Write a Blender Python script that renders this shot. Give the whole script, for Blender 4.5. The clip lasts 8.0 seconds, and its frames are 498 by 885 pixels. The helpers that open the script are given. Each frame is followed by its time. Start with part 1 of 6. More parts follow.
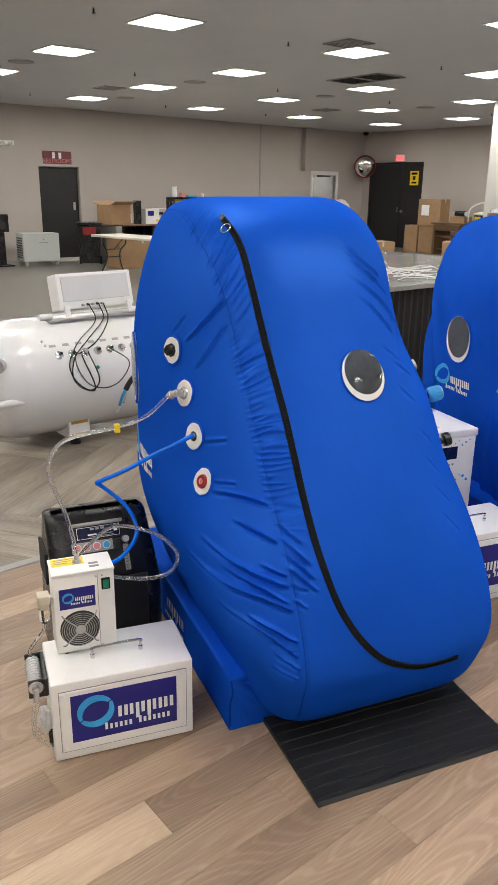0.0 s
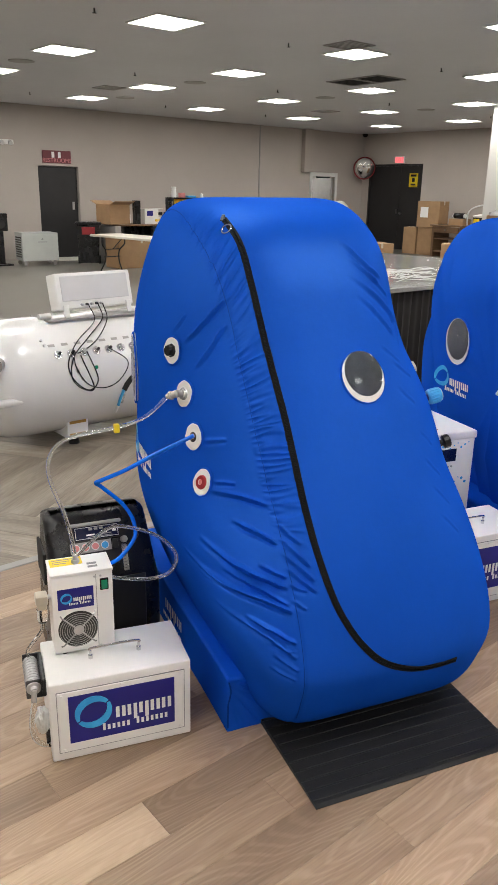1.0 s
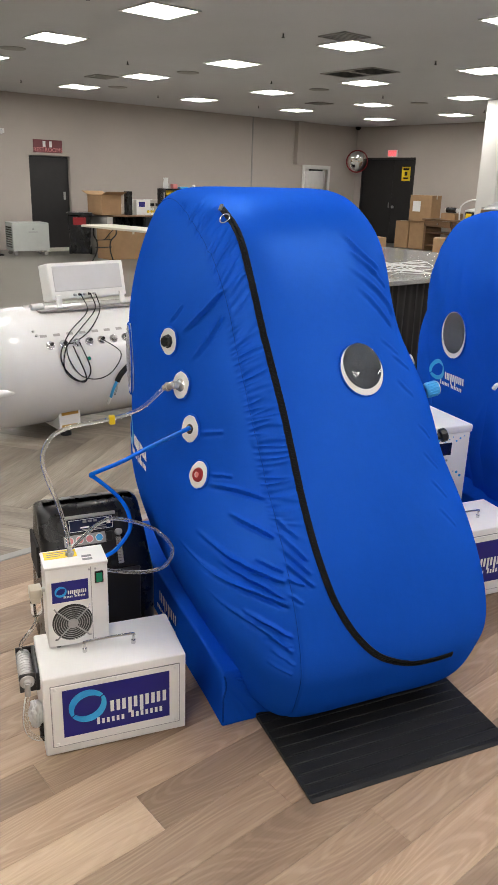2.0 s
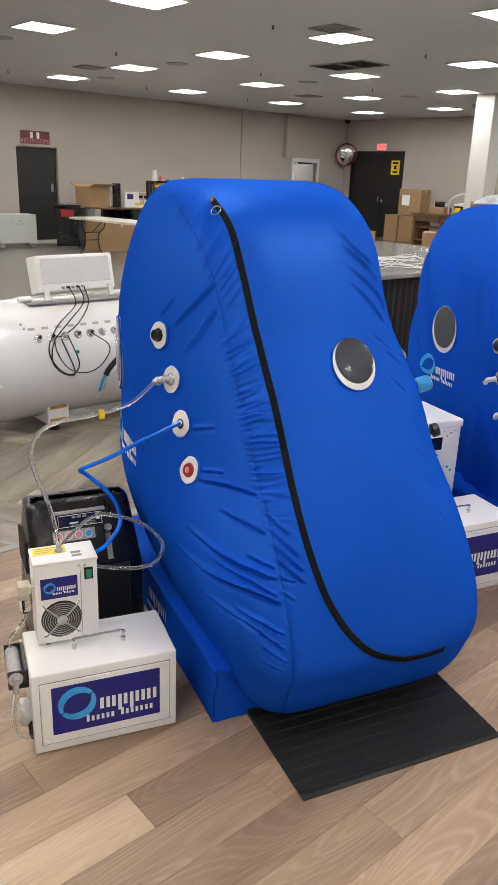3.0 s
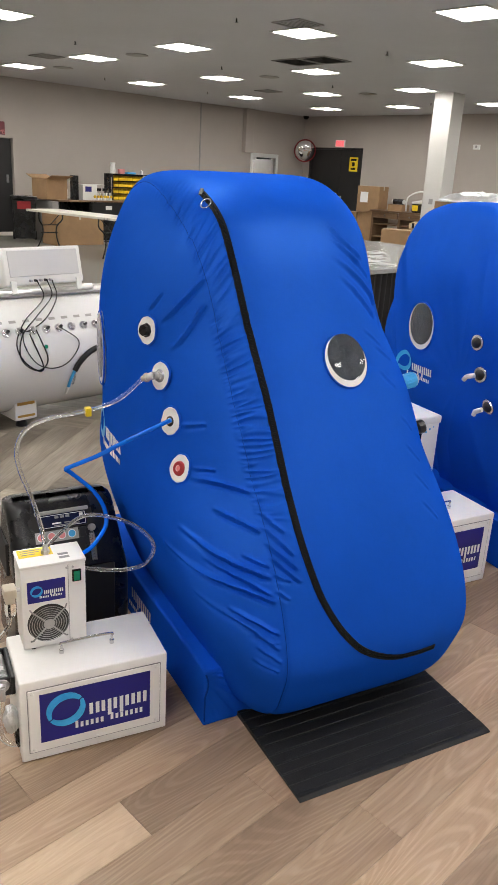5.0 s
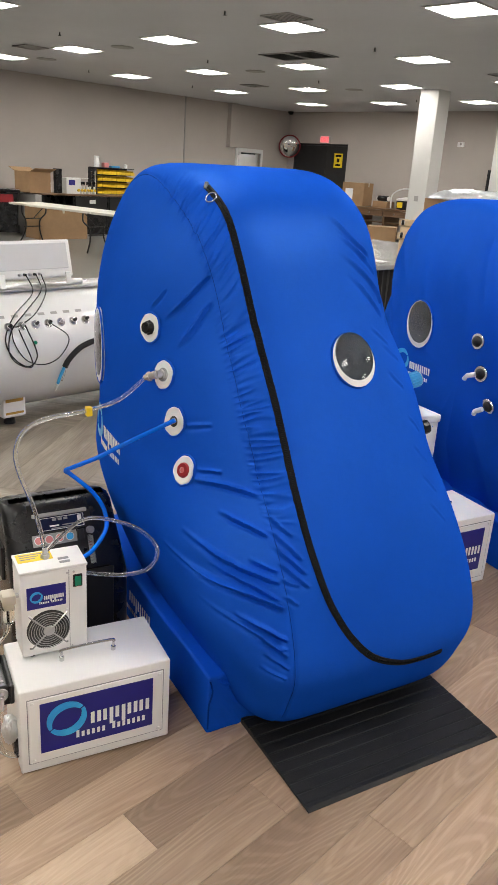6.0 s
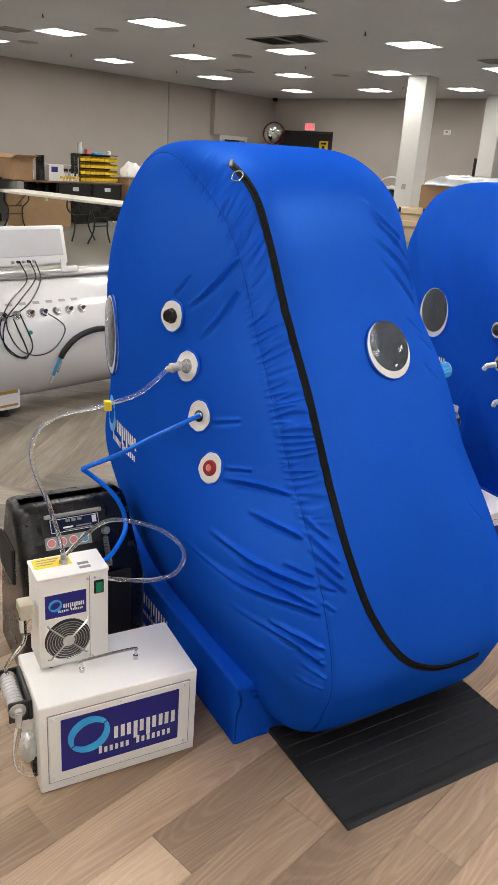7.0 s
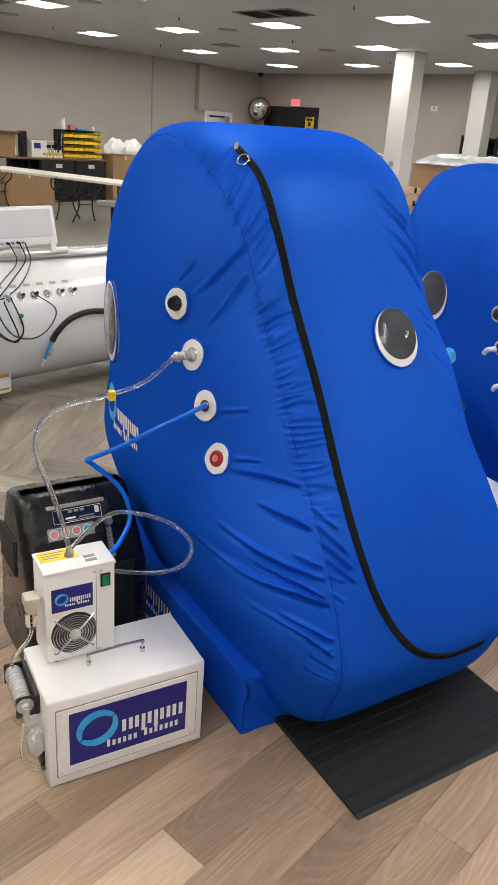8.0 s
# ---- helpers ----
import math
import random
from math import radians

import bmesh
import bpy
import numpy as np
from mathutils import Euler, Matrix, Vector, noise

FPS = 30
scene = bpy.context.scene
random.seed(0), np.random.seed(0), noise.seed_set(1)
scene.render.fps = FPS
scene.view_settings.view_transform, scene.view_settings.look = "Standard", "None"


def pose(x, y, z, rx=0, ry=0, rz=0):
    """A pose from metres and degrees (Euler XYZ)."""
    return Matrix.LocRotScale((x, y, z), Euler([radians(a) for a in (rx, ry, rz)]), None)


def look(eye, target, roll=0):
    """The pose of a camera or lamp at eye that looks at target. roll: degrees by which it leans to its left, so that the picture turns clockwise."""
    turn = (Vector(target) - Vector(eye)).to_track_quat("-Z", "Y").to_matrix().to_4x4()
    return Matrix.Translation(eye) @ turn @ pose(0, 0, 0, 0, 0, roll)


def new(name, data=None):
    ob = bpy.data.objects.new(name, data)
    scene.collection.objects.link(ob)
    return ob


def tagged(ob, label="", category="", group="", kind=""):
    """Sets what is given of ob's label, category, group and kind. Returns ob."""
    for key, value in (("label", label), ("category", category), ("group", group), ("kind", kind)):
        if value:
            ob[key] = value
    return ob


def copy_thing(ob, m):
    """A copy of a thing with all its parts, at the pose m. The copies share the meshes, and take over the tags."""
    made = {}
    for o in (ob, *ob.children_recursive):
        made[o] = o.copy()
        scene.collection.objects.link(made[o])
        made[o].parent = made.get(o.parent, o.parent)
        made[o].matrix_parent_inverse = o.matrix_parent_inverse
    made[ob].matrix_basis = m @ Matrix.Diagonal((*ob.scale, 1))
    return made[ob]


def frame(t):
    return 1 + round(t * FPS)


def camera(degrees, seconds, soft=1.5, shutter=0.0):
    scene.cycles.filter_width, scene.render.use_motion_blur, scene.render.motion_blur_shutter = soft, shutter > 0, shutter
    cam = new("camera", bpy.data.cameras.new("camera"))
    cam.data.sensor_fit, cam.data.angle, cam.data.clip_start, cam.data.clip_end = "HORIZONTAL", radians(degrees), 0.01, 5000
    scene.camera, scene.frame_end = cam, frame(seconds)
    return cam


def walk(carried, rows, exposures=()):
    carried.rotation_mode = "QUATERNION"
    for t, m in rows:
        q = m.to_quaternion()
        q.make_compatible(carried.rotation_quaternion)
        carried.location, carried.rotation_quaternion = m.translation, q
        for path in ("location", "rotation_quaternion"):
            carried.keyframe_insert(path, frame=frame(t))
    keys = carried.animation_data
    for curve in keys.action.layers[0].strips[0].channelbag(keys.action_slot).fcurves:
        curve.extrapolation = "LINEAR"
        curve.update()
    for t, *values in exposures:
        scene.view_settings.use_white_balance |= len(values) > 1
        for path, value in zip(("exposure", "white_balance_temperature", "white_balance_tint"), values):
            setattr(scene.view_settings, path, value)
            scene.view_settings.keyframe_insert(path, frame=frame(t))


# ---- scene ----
cam = camera(36.4, 8.0)
PATH = [
    (0, (0.06, -0.004, 1.632), (-1.409, 1.198, 1.0), 0.8),
    (0.5, (0.056, -0.006, 1.632), (-1.413, 1.197, 1.004), 0.9),
    (1, (0.054, -0.007, 1.632), (-1.411, 1.2, 1.002), 1.2),
    (2.5, (0.009, -0.012, 1.619), (-1.423, 1.222, 0.963), 2.1),
    (3, (0.003, -0.004, 1.619), (-1.416, 1.24, 0.958), 2.2),
    (3.5, (-0.004, 0.001, 1.617), (-1.409, 1.261, 0.954), 2.3),
    (4, (-0.026, -0.011, 1.615), (-1.412, 1.269, 0.95), 2.5),
    (4.5, (-0.062, -0.04, 1.613), (-1.423, 1.265, 0.947), 2.8),
    (6, (-0.187, -0.065, 1.599), (-1.489, 1.295, 0.924), 3.8),
    (6.5, (-0.271, -0.071, 1.59), (-1.554, 1.303, 0.908), 3.9),
    (7, (-0.37, -0.065, 1.561), (-1.63, 1.324, 0.864), 4.0),
    (7.5, (-0.409, -0.065, 1.57), (-1.647, 1.33, 0.848), 4.1),
    (8, (-0.439, -0.079, 1.575), (-1.653, 1.324, 0.829), 4.2),
]
walk(cam, [(t, look(eye, target, roll)) for t, eye, target, roll in PATH])

# ---- light ----
world = bpy.data.worlds.new("world")
scene.world = world
world.use_nodes = True
world.node_tree.nodes["Background"].inputs[0].default_value = (0.8, 0.85, 0.9, 1)
world.node_tree.nodes["Background"].inputs[1].default_value = 0.02
LAMP_POWER = 30.0
scene.view_settings.exposure = 0.0

# room: the long wall stands at X0, the end wall at Y1
X0, X1, Y0, Y1, ZC = -17.5, 7.0, -7.6, 18.9, 3.385


# ---- materials ----
def material(name, color, rough=0.5, metal=0.0, vary=0.12, scale=6.0, bump=0.0, bump_scale=60.0,
             stretch=(1, 1, 1), spec=0.5, coat=0.0, rand=0.0, dark=None, trans=0.0, ior=1.45, emit=0.0, sheen=0.0):
    m = bpy.data.materials.new(name)
    m.use_nodes = True
    nt = m.node_tree
    b = nt.nodes["Principled BSDF"]
    link = nt.links.new
    b.inputs["Roughness"].default_value = rough
    b.inputs["Metallic"].default_value = metal
    b.inputs["Specular IOR Level"].default_value = spec
    b.inputs["Coat Weight"].default_value = coat
    b.inputs["Transmission Weight"].default_value = trans
    b.inputs["IOR"].default_value = ior
    b.inputs["Sheen Weight"].default_value = sheen
    if emit:
        b.inputs["Emission Color"].default_value = (*color, 1)
        b.inputs["Emission Strength"].default_value = emit
    tc = nt.nodes.new("ShaderNodeTexCoord")
    mp = nt.nodes.new("ShaderNodeMapping")
    mp.inputs["Scale"].default_value = stretch
    link(tc.outputs["Object"], mp.inputs["Vector"])
    src = mp.outputs["Vector"]
    info = None
    if rand:
        info = nt.nodes.new("ShaderNodeObjectInfo")
        add = nt.nodes.new("ShaderNodeVectorMath")
        add.operation = "ADD"
        mul = nt.nodes.new("ShaderNodeMath")
        mul.operation = "MULTIPLY"
        mul.inputs[1].default_value = 57.0
        link(info.outputs["Random"], mul.inputs[0])
        link(src, add.inputs[0])
        link(mul.outputs[0], add.inputs[1])
        src = add.outputs[0]
    d = dark or tuple(c * (1 - vary) for c in color)
    n1 = nt.nodes.new("ShaderNodeTexNoise")
    n1.inputs["Scale"].default_value = scale
    n1.inputs["Detail"].default_value = 6
    n1.inputs["Roughness"].default_value = 0.62
    link(src, n1.inputs["Vector"])
    ramp = nt.nodes.new("ShaderNodeValToRGB")
    ramp.color_ramp.elements[0].position = 0.3
    ramp.color_ramp.elements[1].position = 0.68
    ramp.color_ramp.elements[0].color = (*d, 1)
    ramp.color_ramp.elements[1].color = (*color, 1)
    link(n1.outputs["Fac"], ramp.inputs["Fac"])
    out = ramp.outputs["Color"]
    if rand:
        hs = nt.nodes.new("ShaderNodeHueSaturation")
        mr = nt.nodes.new("ShaderNodeMapRange")
        mr.inputs["To Min"].default_value = 1 - rand
        mr.inputs["To Max"].default_value = 1 + rand
        link(info.outputs["Random"], mr.inputs["Value"])
        link(mr.outputs[0], hs.inputs["Value"])
        link(out, hs.inputs["Color"])
        out = hs.outputs["Color"]
    link(out, b.inputs["Base Color"])
    if bump:
        n2 = nt.nodes.new("ShaderNodeTexNoise")
        n2.inputs["Scale"].default_value = bump_scale
        n2.inputs["Detail"].default_value = 4
        link(src, n2.inputs["Vector"])
        bp = nt.nodes.new("ShaderNodeBump")
        bp.inputs["Strength"].default_value = bump
        bp.inputs["Distance"].default_value = 0.002
        link(n2.outputs["Fac"], bp.inputs["Height"])
        link(bp.outputs["Normal"], b.inputs["Normal"])
        mr2 = nt.nodes.new("ShaderNodeMapRange")
        mr2.inputs["To Min"].default_value = max(rough - 0.07, 0.02)
        mr2.inputs["To Max"].default_value = min(rough + 0.07, 1)
        link(n1.outputs["Fac"], mr2.inputs["Value"])
        link(mr2.outputs[0], b.inputs["Roughness"])
    return m


def wood(name, light, mid, dark, along, rough, rand, ring=0.16, fine=0.14):
    """Planks: broad soft tones, arched growth rings, fine pores along the grain, each plank of its own tone."""
    m = bpy.data.materials.new(name)
    m.use_nodes = True
    nt = m.node_tree
    b = nt.nodes["Principled BSDF"]
    link = nt.links.new
    tc = nt.nodes.new("ShaderNodeTexCoord")
    info = nt.nodes.new("ShaderNodeObjectInfo")
    mul = nt.nodes.new("ShaderNodeMath")
    mul.operation = "MULTIPLY"
    mul.inputs[1].default_value = 91.0
    link(info.outputs["Random"], mul.inputs[0])
    add = nt.nodes.new("ShaderNodeVectorMath")
    link(tc.outputs["Object"], add.inputs[0])
    link(mul.outputs[0], add.inputs[1])

    def grain(across, length):
        mp = nt.nodes.new("ShaderNodeMapping")
        mp.inputs["Scale"].default_value = (length, across, across) if along == "x" else (across, length, across)
        link(add.outputs[0], mp.inputs["Vector"])
        return mp.outputs[0]

    n1 = nt.nodes.new("ShaderNodeTexNoise")
    n1.inputs["Scale"].default_value = 1.0
    n1.inputs["Detail"].default_value = 4
    n1.inputs["Distortion"].default_value = 0.6
    link(grain(7.0, 1.3), n1.inputs["Vector"])
    r1 = nt.nodes.new("ShaderNodeValToRGB")
    e = r1.color_ramp.elements
    e[0].position, e[1].position = 0.25, 0.72
    e[0].color, e[1].color = (*dark, 1), (*light, 1)
    k = r1.color_ramp.elements.new(0.48)
    k.color = (*mid, 1)
    link(n1.outputs["Fac"], r1.inputs["Fac"])

    def darken(col, fac_out, lo, hi, tint, amount):
        rp = nt.nodes.new("ShaderNodeValToRGB")
        rp.color_ramp.elements[0].position, rp.color_ramp.elements[1].position = lo, hi
        rp.color_ramp.elements[0].color = (*tint, 1)
        rp.color_ramp.elements[1].color = (1, 1, 1, 1)
        link(fac_out, rp.inputs["Fac"])
        mix = nt.nodes.new("ShaderNodeMix")
        mix.data_type = "RGBA"
        mix.blend_type = "MULTIPLY"
        mix.inputs["Factor"].default_value = amount
        link(col, mix.inputs["A"])
        link(rp.outputs["Color"], mix.inputs["B"])
        return mix.outputs["Result"]

    # arched rings: contour lines of a stretched soft field
    n2 = nt.nodes.new("ShaderNodeTexNoise")
    n2.inputs["Scale"].default_value = 1.0
    n2.inputs["Detail"].default_value = 1.5
    link(grain(5.0, 0.7), n2.inputs["Vector"])
    w1 = nt.nodes.new("ShaderNodeMath")
    w1.operation = "MULTIPLY"
    w1.inputs[1].default_value = 230.0
    link(n2.outputs["Fac"], w1.inputs[0])
    w2 = nt.nodes.new("ShaderNodeMath")
    w2.operation = "SINE"
    link(w1.outputs[0], w2.inputs[0])
    n3 = nt.nodes.new("ShaderNodeTexNoise")
    n3.inputs["Scale"].default_value = 1.0
    n3.inputs["Detail"].default_value = 4
    link(grain(170.0, 7.0), n3.inputs["Vector"])
    col = darken(r1.outputs["Color"], w2.outputs[0], -0.4, 0.9, (0.62, 0.55, 0.48), ring)
    col = darken(col, n3.outputs["Fac"], 0.34, 0.56, (0.5, 0.44, 0.38), fine)
    hs = nt.nodes.new("ShaderNodeHueSaturation")
    mr = nt.nodes.new("ShaderNodeMapRange")
    mr.inputs["To Min"].default_value, mr.inputs["To Max"].default_value = 1 - rand, 1 + rand
    link(info.outputs["Random"], mr.inputs["Value"])
    link(mr.outputs[0], hs.inputs["Value"])
    link(col, hs.inputs["Color"])
    link(hs.outputs["Color"], b.inputs["Base Color"])
    bp = nt.nodes.new("ShaderNodeBump")
    bp.inputs["Strength"].default_value = 0.2
    bp.inputs["Distance"].default_value = 0.0006
    link(n3.outputs["Fac"], bp.inputs["Height"])
    link(bp.outputs["Normal"], b.inputs["Normal"])
    b.inputs["Roughness"].default_value = rough
    b.inputs["Specular IOR Level"].default_value = 0.4
    return m


def fabric(name, color, dark):
    """Coated nylon: a fine weave, a faint sheen and soft uneven gloss."""
    m = material(name, color, 0.38, vary=0.1, scale=3.0, dark=dark, spec=0.0, sheen=0.0)
    nt = m.node_tree
    b = nt.nodes["Principled BSDF"]
    gloss = nt.nodes.new("ShaderNodeBsdfGlossy")
    gloss.inputs["Color"].default_value = (0.10, 0.34, 1.0, 1)
    gloss.inputs["Roughness"].default_value = 0.44
    both = nt.nodes.new("ShaderNodeMixShader")
    both.inputs[0].default_value = 0.07
    nt.links.new(b.outputs[0], both.inputs[1])
    nt.links.new(gloss.outputs[0], both.inputs[2])
    nt.links.new(both.outputs[0], nt.nodes["Material Output"].inputs["Surface"])
    tc = nt.nodes["Texture Coordinate"]
    n = nt.nodes.new("ShaderNodeTexNoise")
    n.inputs["Scale"].default_value = 900
    n.inputs["Detail"].default_value = 1
    n3 = nt.nodes.new("ShaderNodeTexNoise")
    n3.inputs["Scale"].default_value = 14
    n3.inputs["Detail"].default_value = 3
    nt.links.new(tc.outputs["Object"], n.inputs["Vector"])
    nt.links.new(tc.outputs["Object"], n3.inputs["Vector"])
    b1 = nt.nodes.new("ShaderNodeBump")
    b1.inputs["Strength"].default_value, b1.inputs["Distance"].default_value = 0.12, 0.0005
    b2 = nt.nodes.new("ShaderNodeBump")
    b2.inputs["Strength"].default_value, b2.inputs["Distance"].default_value = 0.25, 0.006
    nt.links.new(n.outputs["Fac"], b1.inputs["Height"])
    nt.links.new(n3.outputs["Fac"], b2.inputs["Height"])
    nt.links.new(b1.outputs["Normal"], b2.inputs["Normal"])
    nt.links.new(b2.outputs["Normal"], b.inputs["Normal"])
    nt.links.new(b2.outputs["Normal"], gloss.inputs["Normal"])
    return m


BLUE = fabric("blue_nylon", (0.006, 0.074, 0.505), (0.005, 0.064, 0.445))
STITCH = material("blue_stitching", (0.001, 0.04, 0.28), 0.9, spec=0.1)
WHITE = material("white_powder_coat", (0.80, 0.79, 0.77), 0.38, vary=0.04, scale=4, bump=0.12, bump_scale=500)
PALE_PLASTIC = material("pale_grey_plastic", (0.60, 0.60, 0.61), 0.4, vary=0.05)
WHITE_PLASTIC = material("white_plastic", (0.78, 0.78, 0.76), 0.35, vary=0.05)
GLOSS_WHITE = material("glossy_white_lacquer", (0.70, 0.70, 0.69), 0.2, vary=0.03, coat=0.5)
BLACK = material("black_plastic", (0.008, 0.008, 0.009), 0.27, vary=0.3, bump=0.05, bump_scale=350)
BLACK_METAL = material("black_painted_metal", (0.015, 0.015, 0.016), 0.35, vary=0.3)
RUBBER = material("black_rubber", (0.016, 0.016, 0.017), 0.48, vary=0.6, scale=5, stretch=(6, 1, 1), spec=0.35, bump=0.4, bump_scale=120)
WIRE = material("pale_wire", (0.62, 0.62, 0.62), 0.25, 0.6, vary=0.1)
CHROME = material("chrome", (0.72, 0.72, 0.72), 0.16, 1.0, vary=0.1)
STEEL = material("brushed_steel", (0.55, 0.55, 0.55), 0.3, 1.0, vary=0.2)
NAVY = material("navy_vinyl_print", (0.013, 0.012, 0.19), 0.4, vary=0.1)
CYAN = material("light_blue_print", (0.06, 0.5, 0.85), 0.3, vary=0.55, scale=9, dark=(0.015, 0.25, 0.65))
PRINT = material("white_print", (0.82, 0.82, 0.82), 0.4, vary=0.02)
GREY_PRINT = material("grey_print", (0.25, 0.25, 0.26), 0.5)
TAPE = material("black_zip_tape", (0.006, 0.006, 0.007), 0.65, vary=0.3, spec=0.2, bump=0.5, bump_scale=900)
VINYL = material("white_vinyl", (0.82, 0.81, 0.79), 0.35, vary=0.08, scale=20, bump=0.2, bump_scale=60)
# the shade inside the chambers, put into a flat colour
DIM_INSIDE = material("dim_chamber_inside", (0.075, 0.09, 0.12), 0.5, vary=0.35, scale=9)
CLEAR = material("clear_plastic", (0.95, 0.96, 0.96), 0.06, trans=1.0, ior=1.42, vary=0.01)
CLEAR_HOSE = material("clear_hose", (0.95, 0.96, 0.94), 0.04, trans=0.93, ior=1.3, vary=0.03)
BLUE_HOSE = material("blue_hose", (0.001, 0.13, 0.72), 0.2, vary=0.1, spec=0.35)
SKY_BLUE = material("light_blue_plastic", (0.05, 0.36, 0.72), 0.35, vary=0.1)
YELLOW = material("yellow_print", (0.85, 0.62, 0.02), 0.45, vary=0.06)
ORANGE = material("orange_brown_print", (0.42, 0.24, 0.04), 0.5, vary=0.1)
YELLOW_BIN = material("yellow_plastic", (0.75, 0.5, 0.02), 0.4, vary=0.1)
RED = material("red_plastic", (0.30, 0.014, 0.02), 0.35, vary=0.15)
PALE_RED = material("pale_red_print", (0.7, 0.25, 0.25), 0.4)
GREEN = material("green_switch", (0.01, 0.22, 0.12), 0.25, vary=0.2)
MAROON = material("maroon_sign", (0.17, 0.04, 0.05), 0.45, vary=0.15)
CABINET = material("pale_grey_machine_paint", (0.44, 0.46, 0.44), 0.4, vary=0.06)
CREAM = material("cream_plastic", (0.55, 0.5, 0.4), 0.45, vary=0.08)
SCREEN = material("dark_blue_screen", (0.01, 0.015, 0.05), 0.1, vary=0.2, coat=0.5)
WALL = material("greige_wall_paint", (0.455, 0.41, 0.37), 0.75, vary=0.07, scale=0.7, bump=0.15, bump_scale=80)
PALE_WALL = material("off_white_paint", (0.60, 0.59, 0.565), 0.6, vary=0.05, scale=1.0)
CEILING = material("grey_ceiling_paint", (0.61, 0.61, 0.635), 0.85, vary=0.06, scale=0.6, bump=0.3, bump_scale=90)
TRIM = material("white_trim_paint", (0.7, 0.7, 0.68), 0.45, vary=0.05)
DOOR = material("dark_door_paint", (0.022, 0.021, 0.022), 0.45, vary=0.25, scale=3, bump=0.1)
CARDBOARD = material("cardboard", (0.36, 0.225, 0.12), 0.8, vary=0.16, scale=5, bump=0.2, bump_scale=50)
OLD_WOOD = material("brown_wood", (0.20, 0.115, 0.06), 0.5, vary=0.4, scale=3, stretch=(1, 1, 9))
TABLE = material("off_white_laminate", (0.66, 0.63, 0.56), 0.4, vary=0.05)
BASE_FLOOR = material("grey_polished_concrete", (0.20, 0.19, 0.165), 0.32, vary=0.28, scale=1.3, bump=0.15, bump_scale=30)
JOINT = material("dark_joint", (0.05, 0.042, 0.035), 0.7)
GRANITE = material("speckled_granite", (0.42, 0.42, 0.41), 0.15, scale=160, dark=(0.05, 0.05, 0.05), vary=0.9)
CLOTH = material("black_table_skirt", (0.008, 0.007, 0.008), 0.85, vary=0.4)
FOIL = material("silver_foil", (0.75, 0.77, 0.78), 0.32, 0.55, vary=0.3, scale=12, bump=0.8, bump_scale=30)
MIRROR = material("mirror", (0.85, 0.85, 0.85), 0.02, 1.0, vary=0.02)
GRILLE = material("dark_grille", (0.02, 0.02, 0.02), 0.8)
GREY_METAL = material("grey_metal", (0.33, 0.32, 0.31), 0.5, vary=0.1)
LAMP = material("lamp_diffuser", (1.0, 0.97, 0.92), 0.5, vary=0.01, emit=LAMP_POWER)
EXIT_GLOW = material("exit_sign_face", (1.0, 0.16, 0.18), 0.5, vary=0.01, emit=1.2)
OAK = wood("oak_planks", (0.448, 0.330, 0.229), (0.37, 0.262, 0.18), (0.265, 0.181, 0.125), "y", 0.42, 0.27, 0.32, 0.26)
GREY_OAK = wood("grey_planks", (0.38, 0.34, 0.28), (0.27, 0.235, 0.19), (0.15, 0.125, 0.10), "x", 0.42, 0.3, 0.2, 0.5)

PALE_OAK = wood("pale_oak_planks", (0.56, 0.42, 0.295), (0.50, 0.37, 0.255), (0.43, 0.31, 0.21), "y", 0.42, 0.06, 0.12, 0.22)
PLYWOOD = material("pale_plywood", (0.58, 0.44, 0.27), 0.55, vary=0.18, scale=4, stretch=(1, 1, 8))

# ---- building helpers ----
ORIGIN = {}


def thing(name, origin, turn=0.0, label="", category="", group="", kind="", flat=False):
    """An Empty at the base of a thing. Its parts are given in a frame that is turned about the world's z axis alone."""
    ob = new(name)
    ob.empty_display_size = 0.05
    o = Vector(origin)
    ob.matrix_world = pose(0, 0, 0, 0, 0, turn) @ Matrix.Translation(o)
    ORIGIN[ob.name] = o
    return tagged(ob, label, category, group, kind)


def part(name, bm, mat, parent, label="", smooth=False, mats=()):
    me = bpy.data.meshes.new(name)
    o = ORIGIN[parent.name]
    bm.normal_update()
    for v in bm.verts:
        v.co -= o
    if smooth:
        for f in bm.faces:
            f.smooth = True
    bm.to_mesh(me)
    bm.free()
    me.materials.append(mat)
    for x in mats:
        me.materials.append(x)
    ob = new(name, me)
    ob.parent = parent
    ORIGIN[ob.name] = o
    if smooth:
        sharp(me)
    return tagged(ob, label)


def sharp(me, angle=38):
    bm = bmesh.new()
    bm.from_mesh(me)
    for e in bm.edges:
        e.smooth = not (len(e.link_faces) == 2 and e.calc_face_angle(0) > radians(angle))
    bm.to_mesh(me)
    bm.free()


def single(name, bm, mat, label, category, kind="", group="", smooth=False, mats=()):
    """A thing of one mesh, its origin at the middle of its base."""
    xs = [v.co.copy() for v in bm.verts]
    lo = Vector([min(c[i] for c in xs) for i in range(3)])
    hi = Vector([max(c[i] for c in xs) for i in range(3)])
    o = Vector(((lo.x + hi.x) / 2, (lo.y + hi.y) / 2, lo.z))
    me = bpy.data.meshes.new(name)
    for v in bm.verts:
        v.co -= o
    if smooth:
        for f in bm.faces:
            f.smooth = True
    bm.to_mesh(me)
    bm.free()
    me.materials.append(mat)
    for x in mats:
        me.materials.append(x)
    if smooth:
        sharp(me)
    ob = new(name, me)
    ob.location = o
    ORIGIN[ob.name] = o
    return tagged(ob, label, category, group, kind)


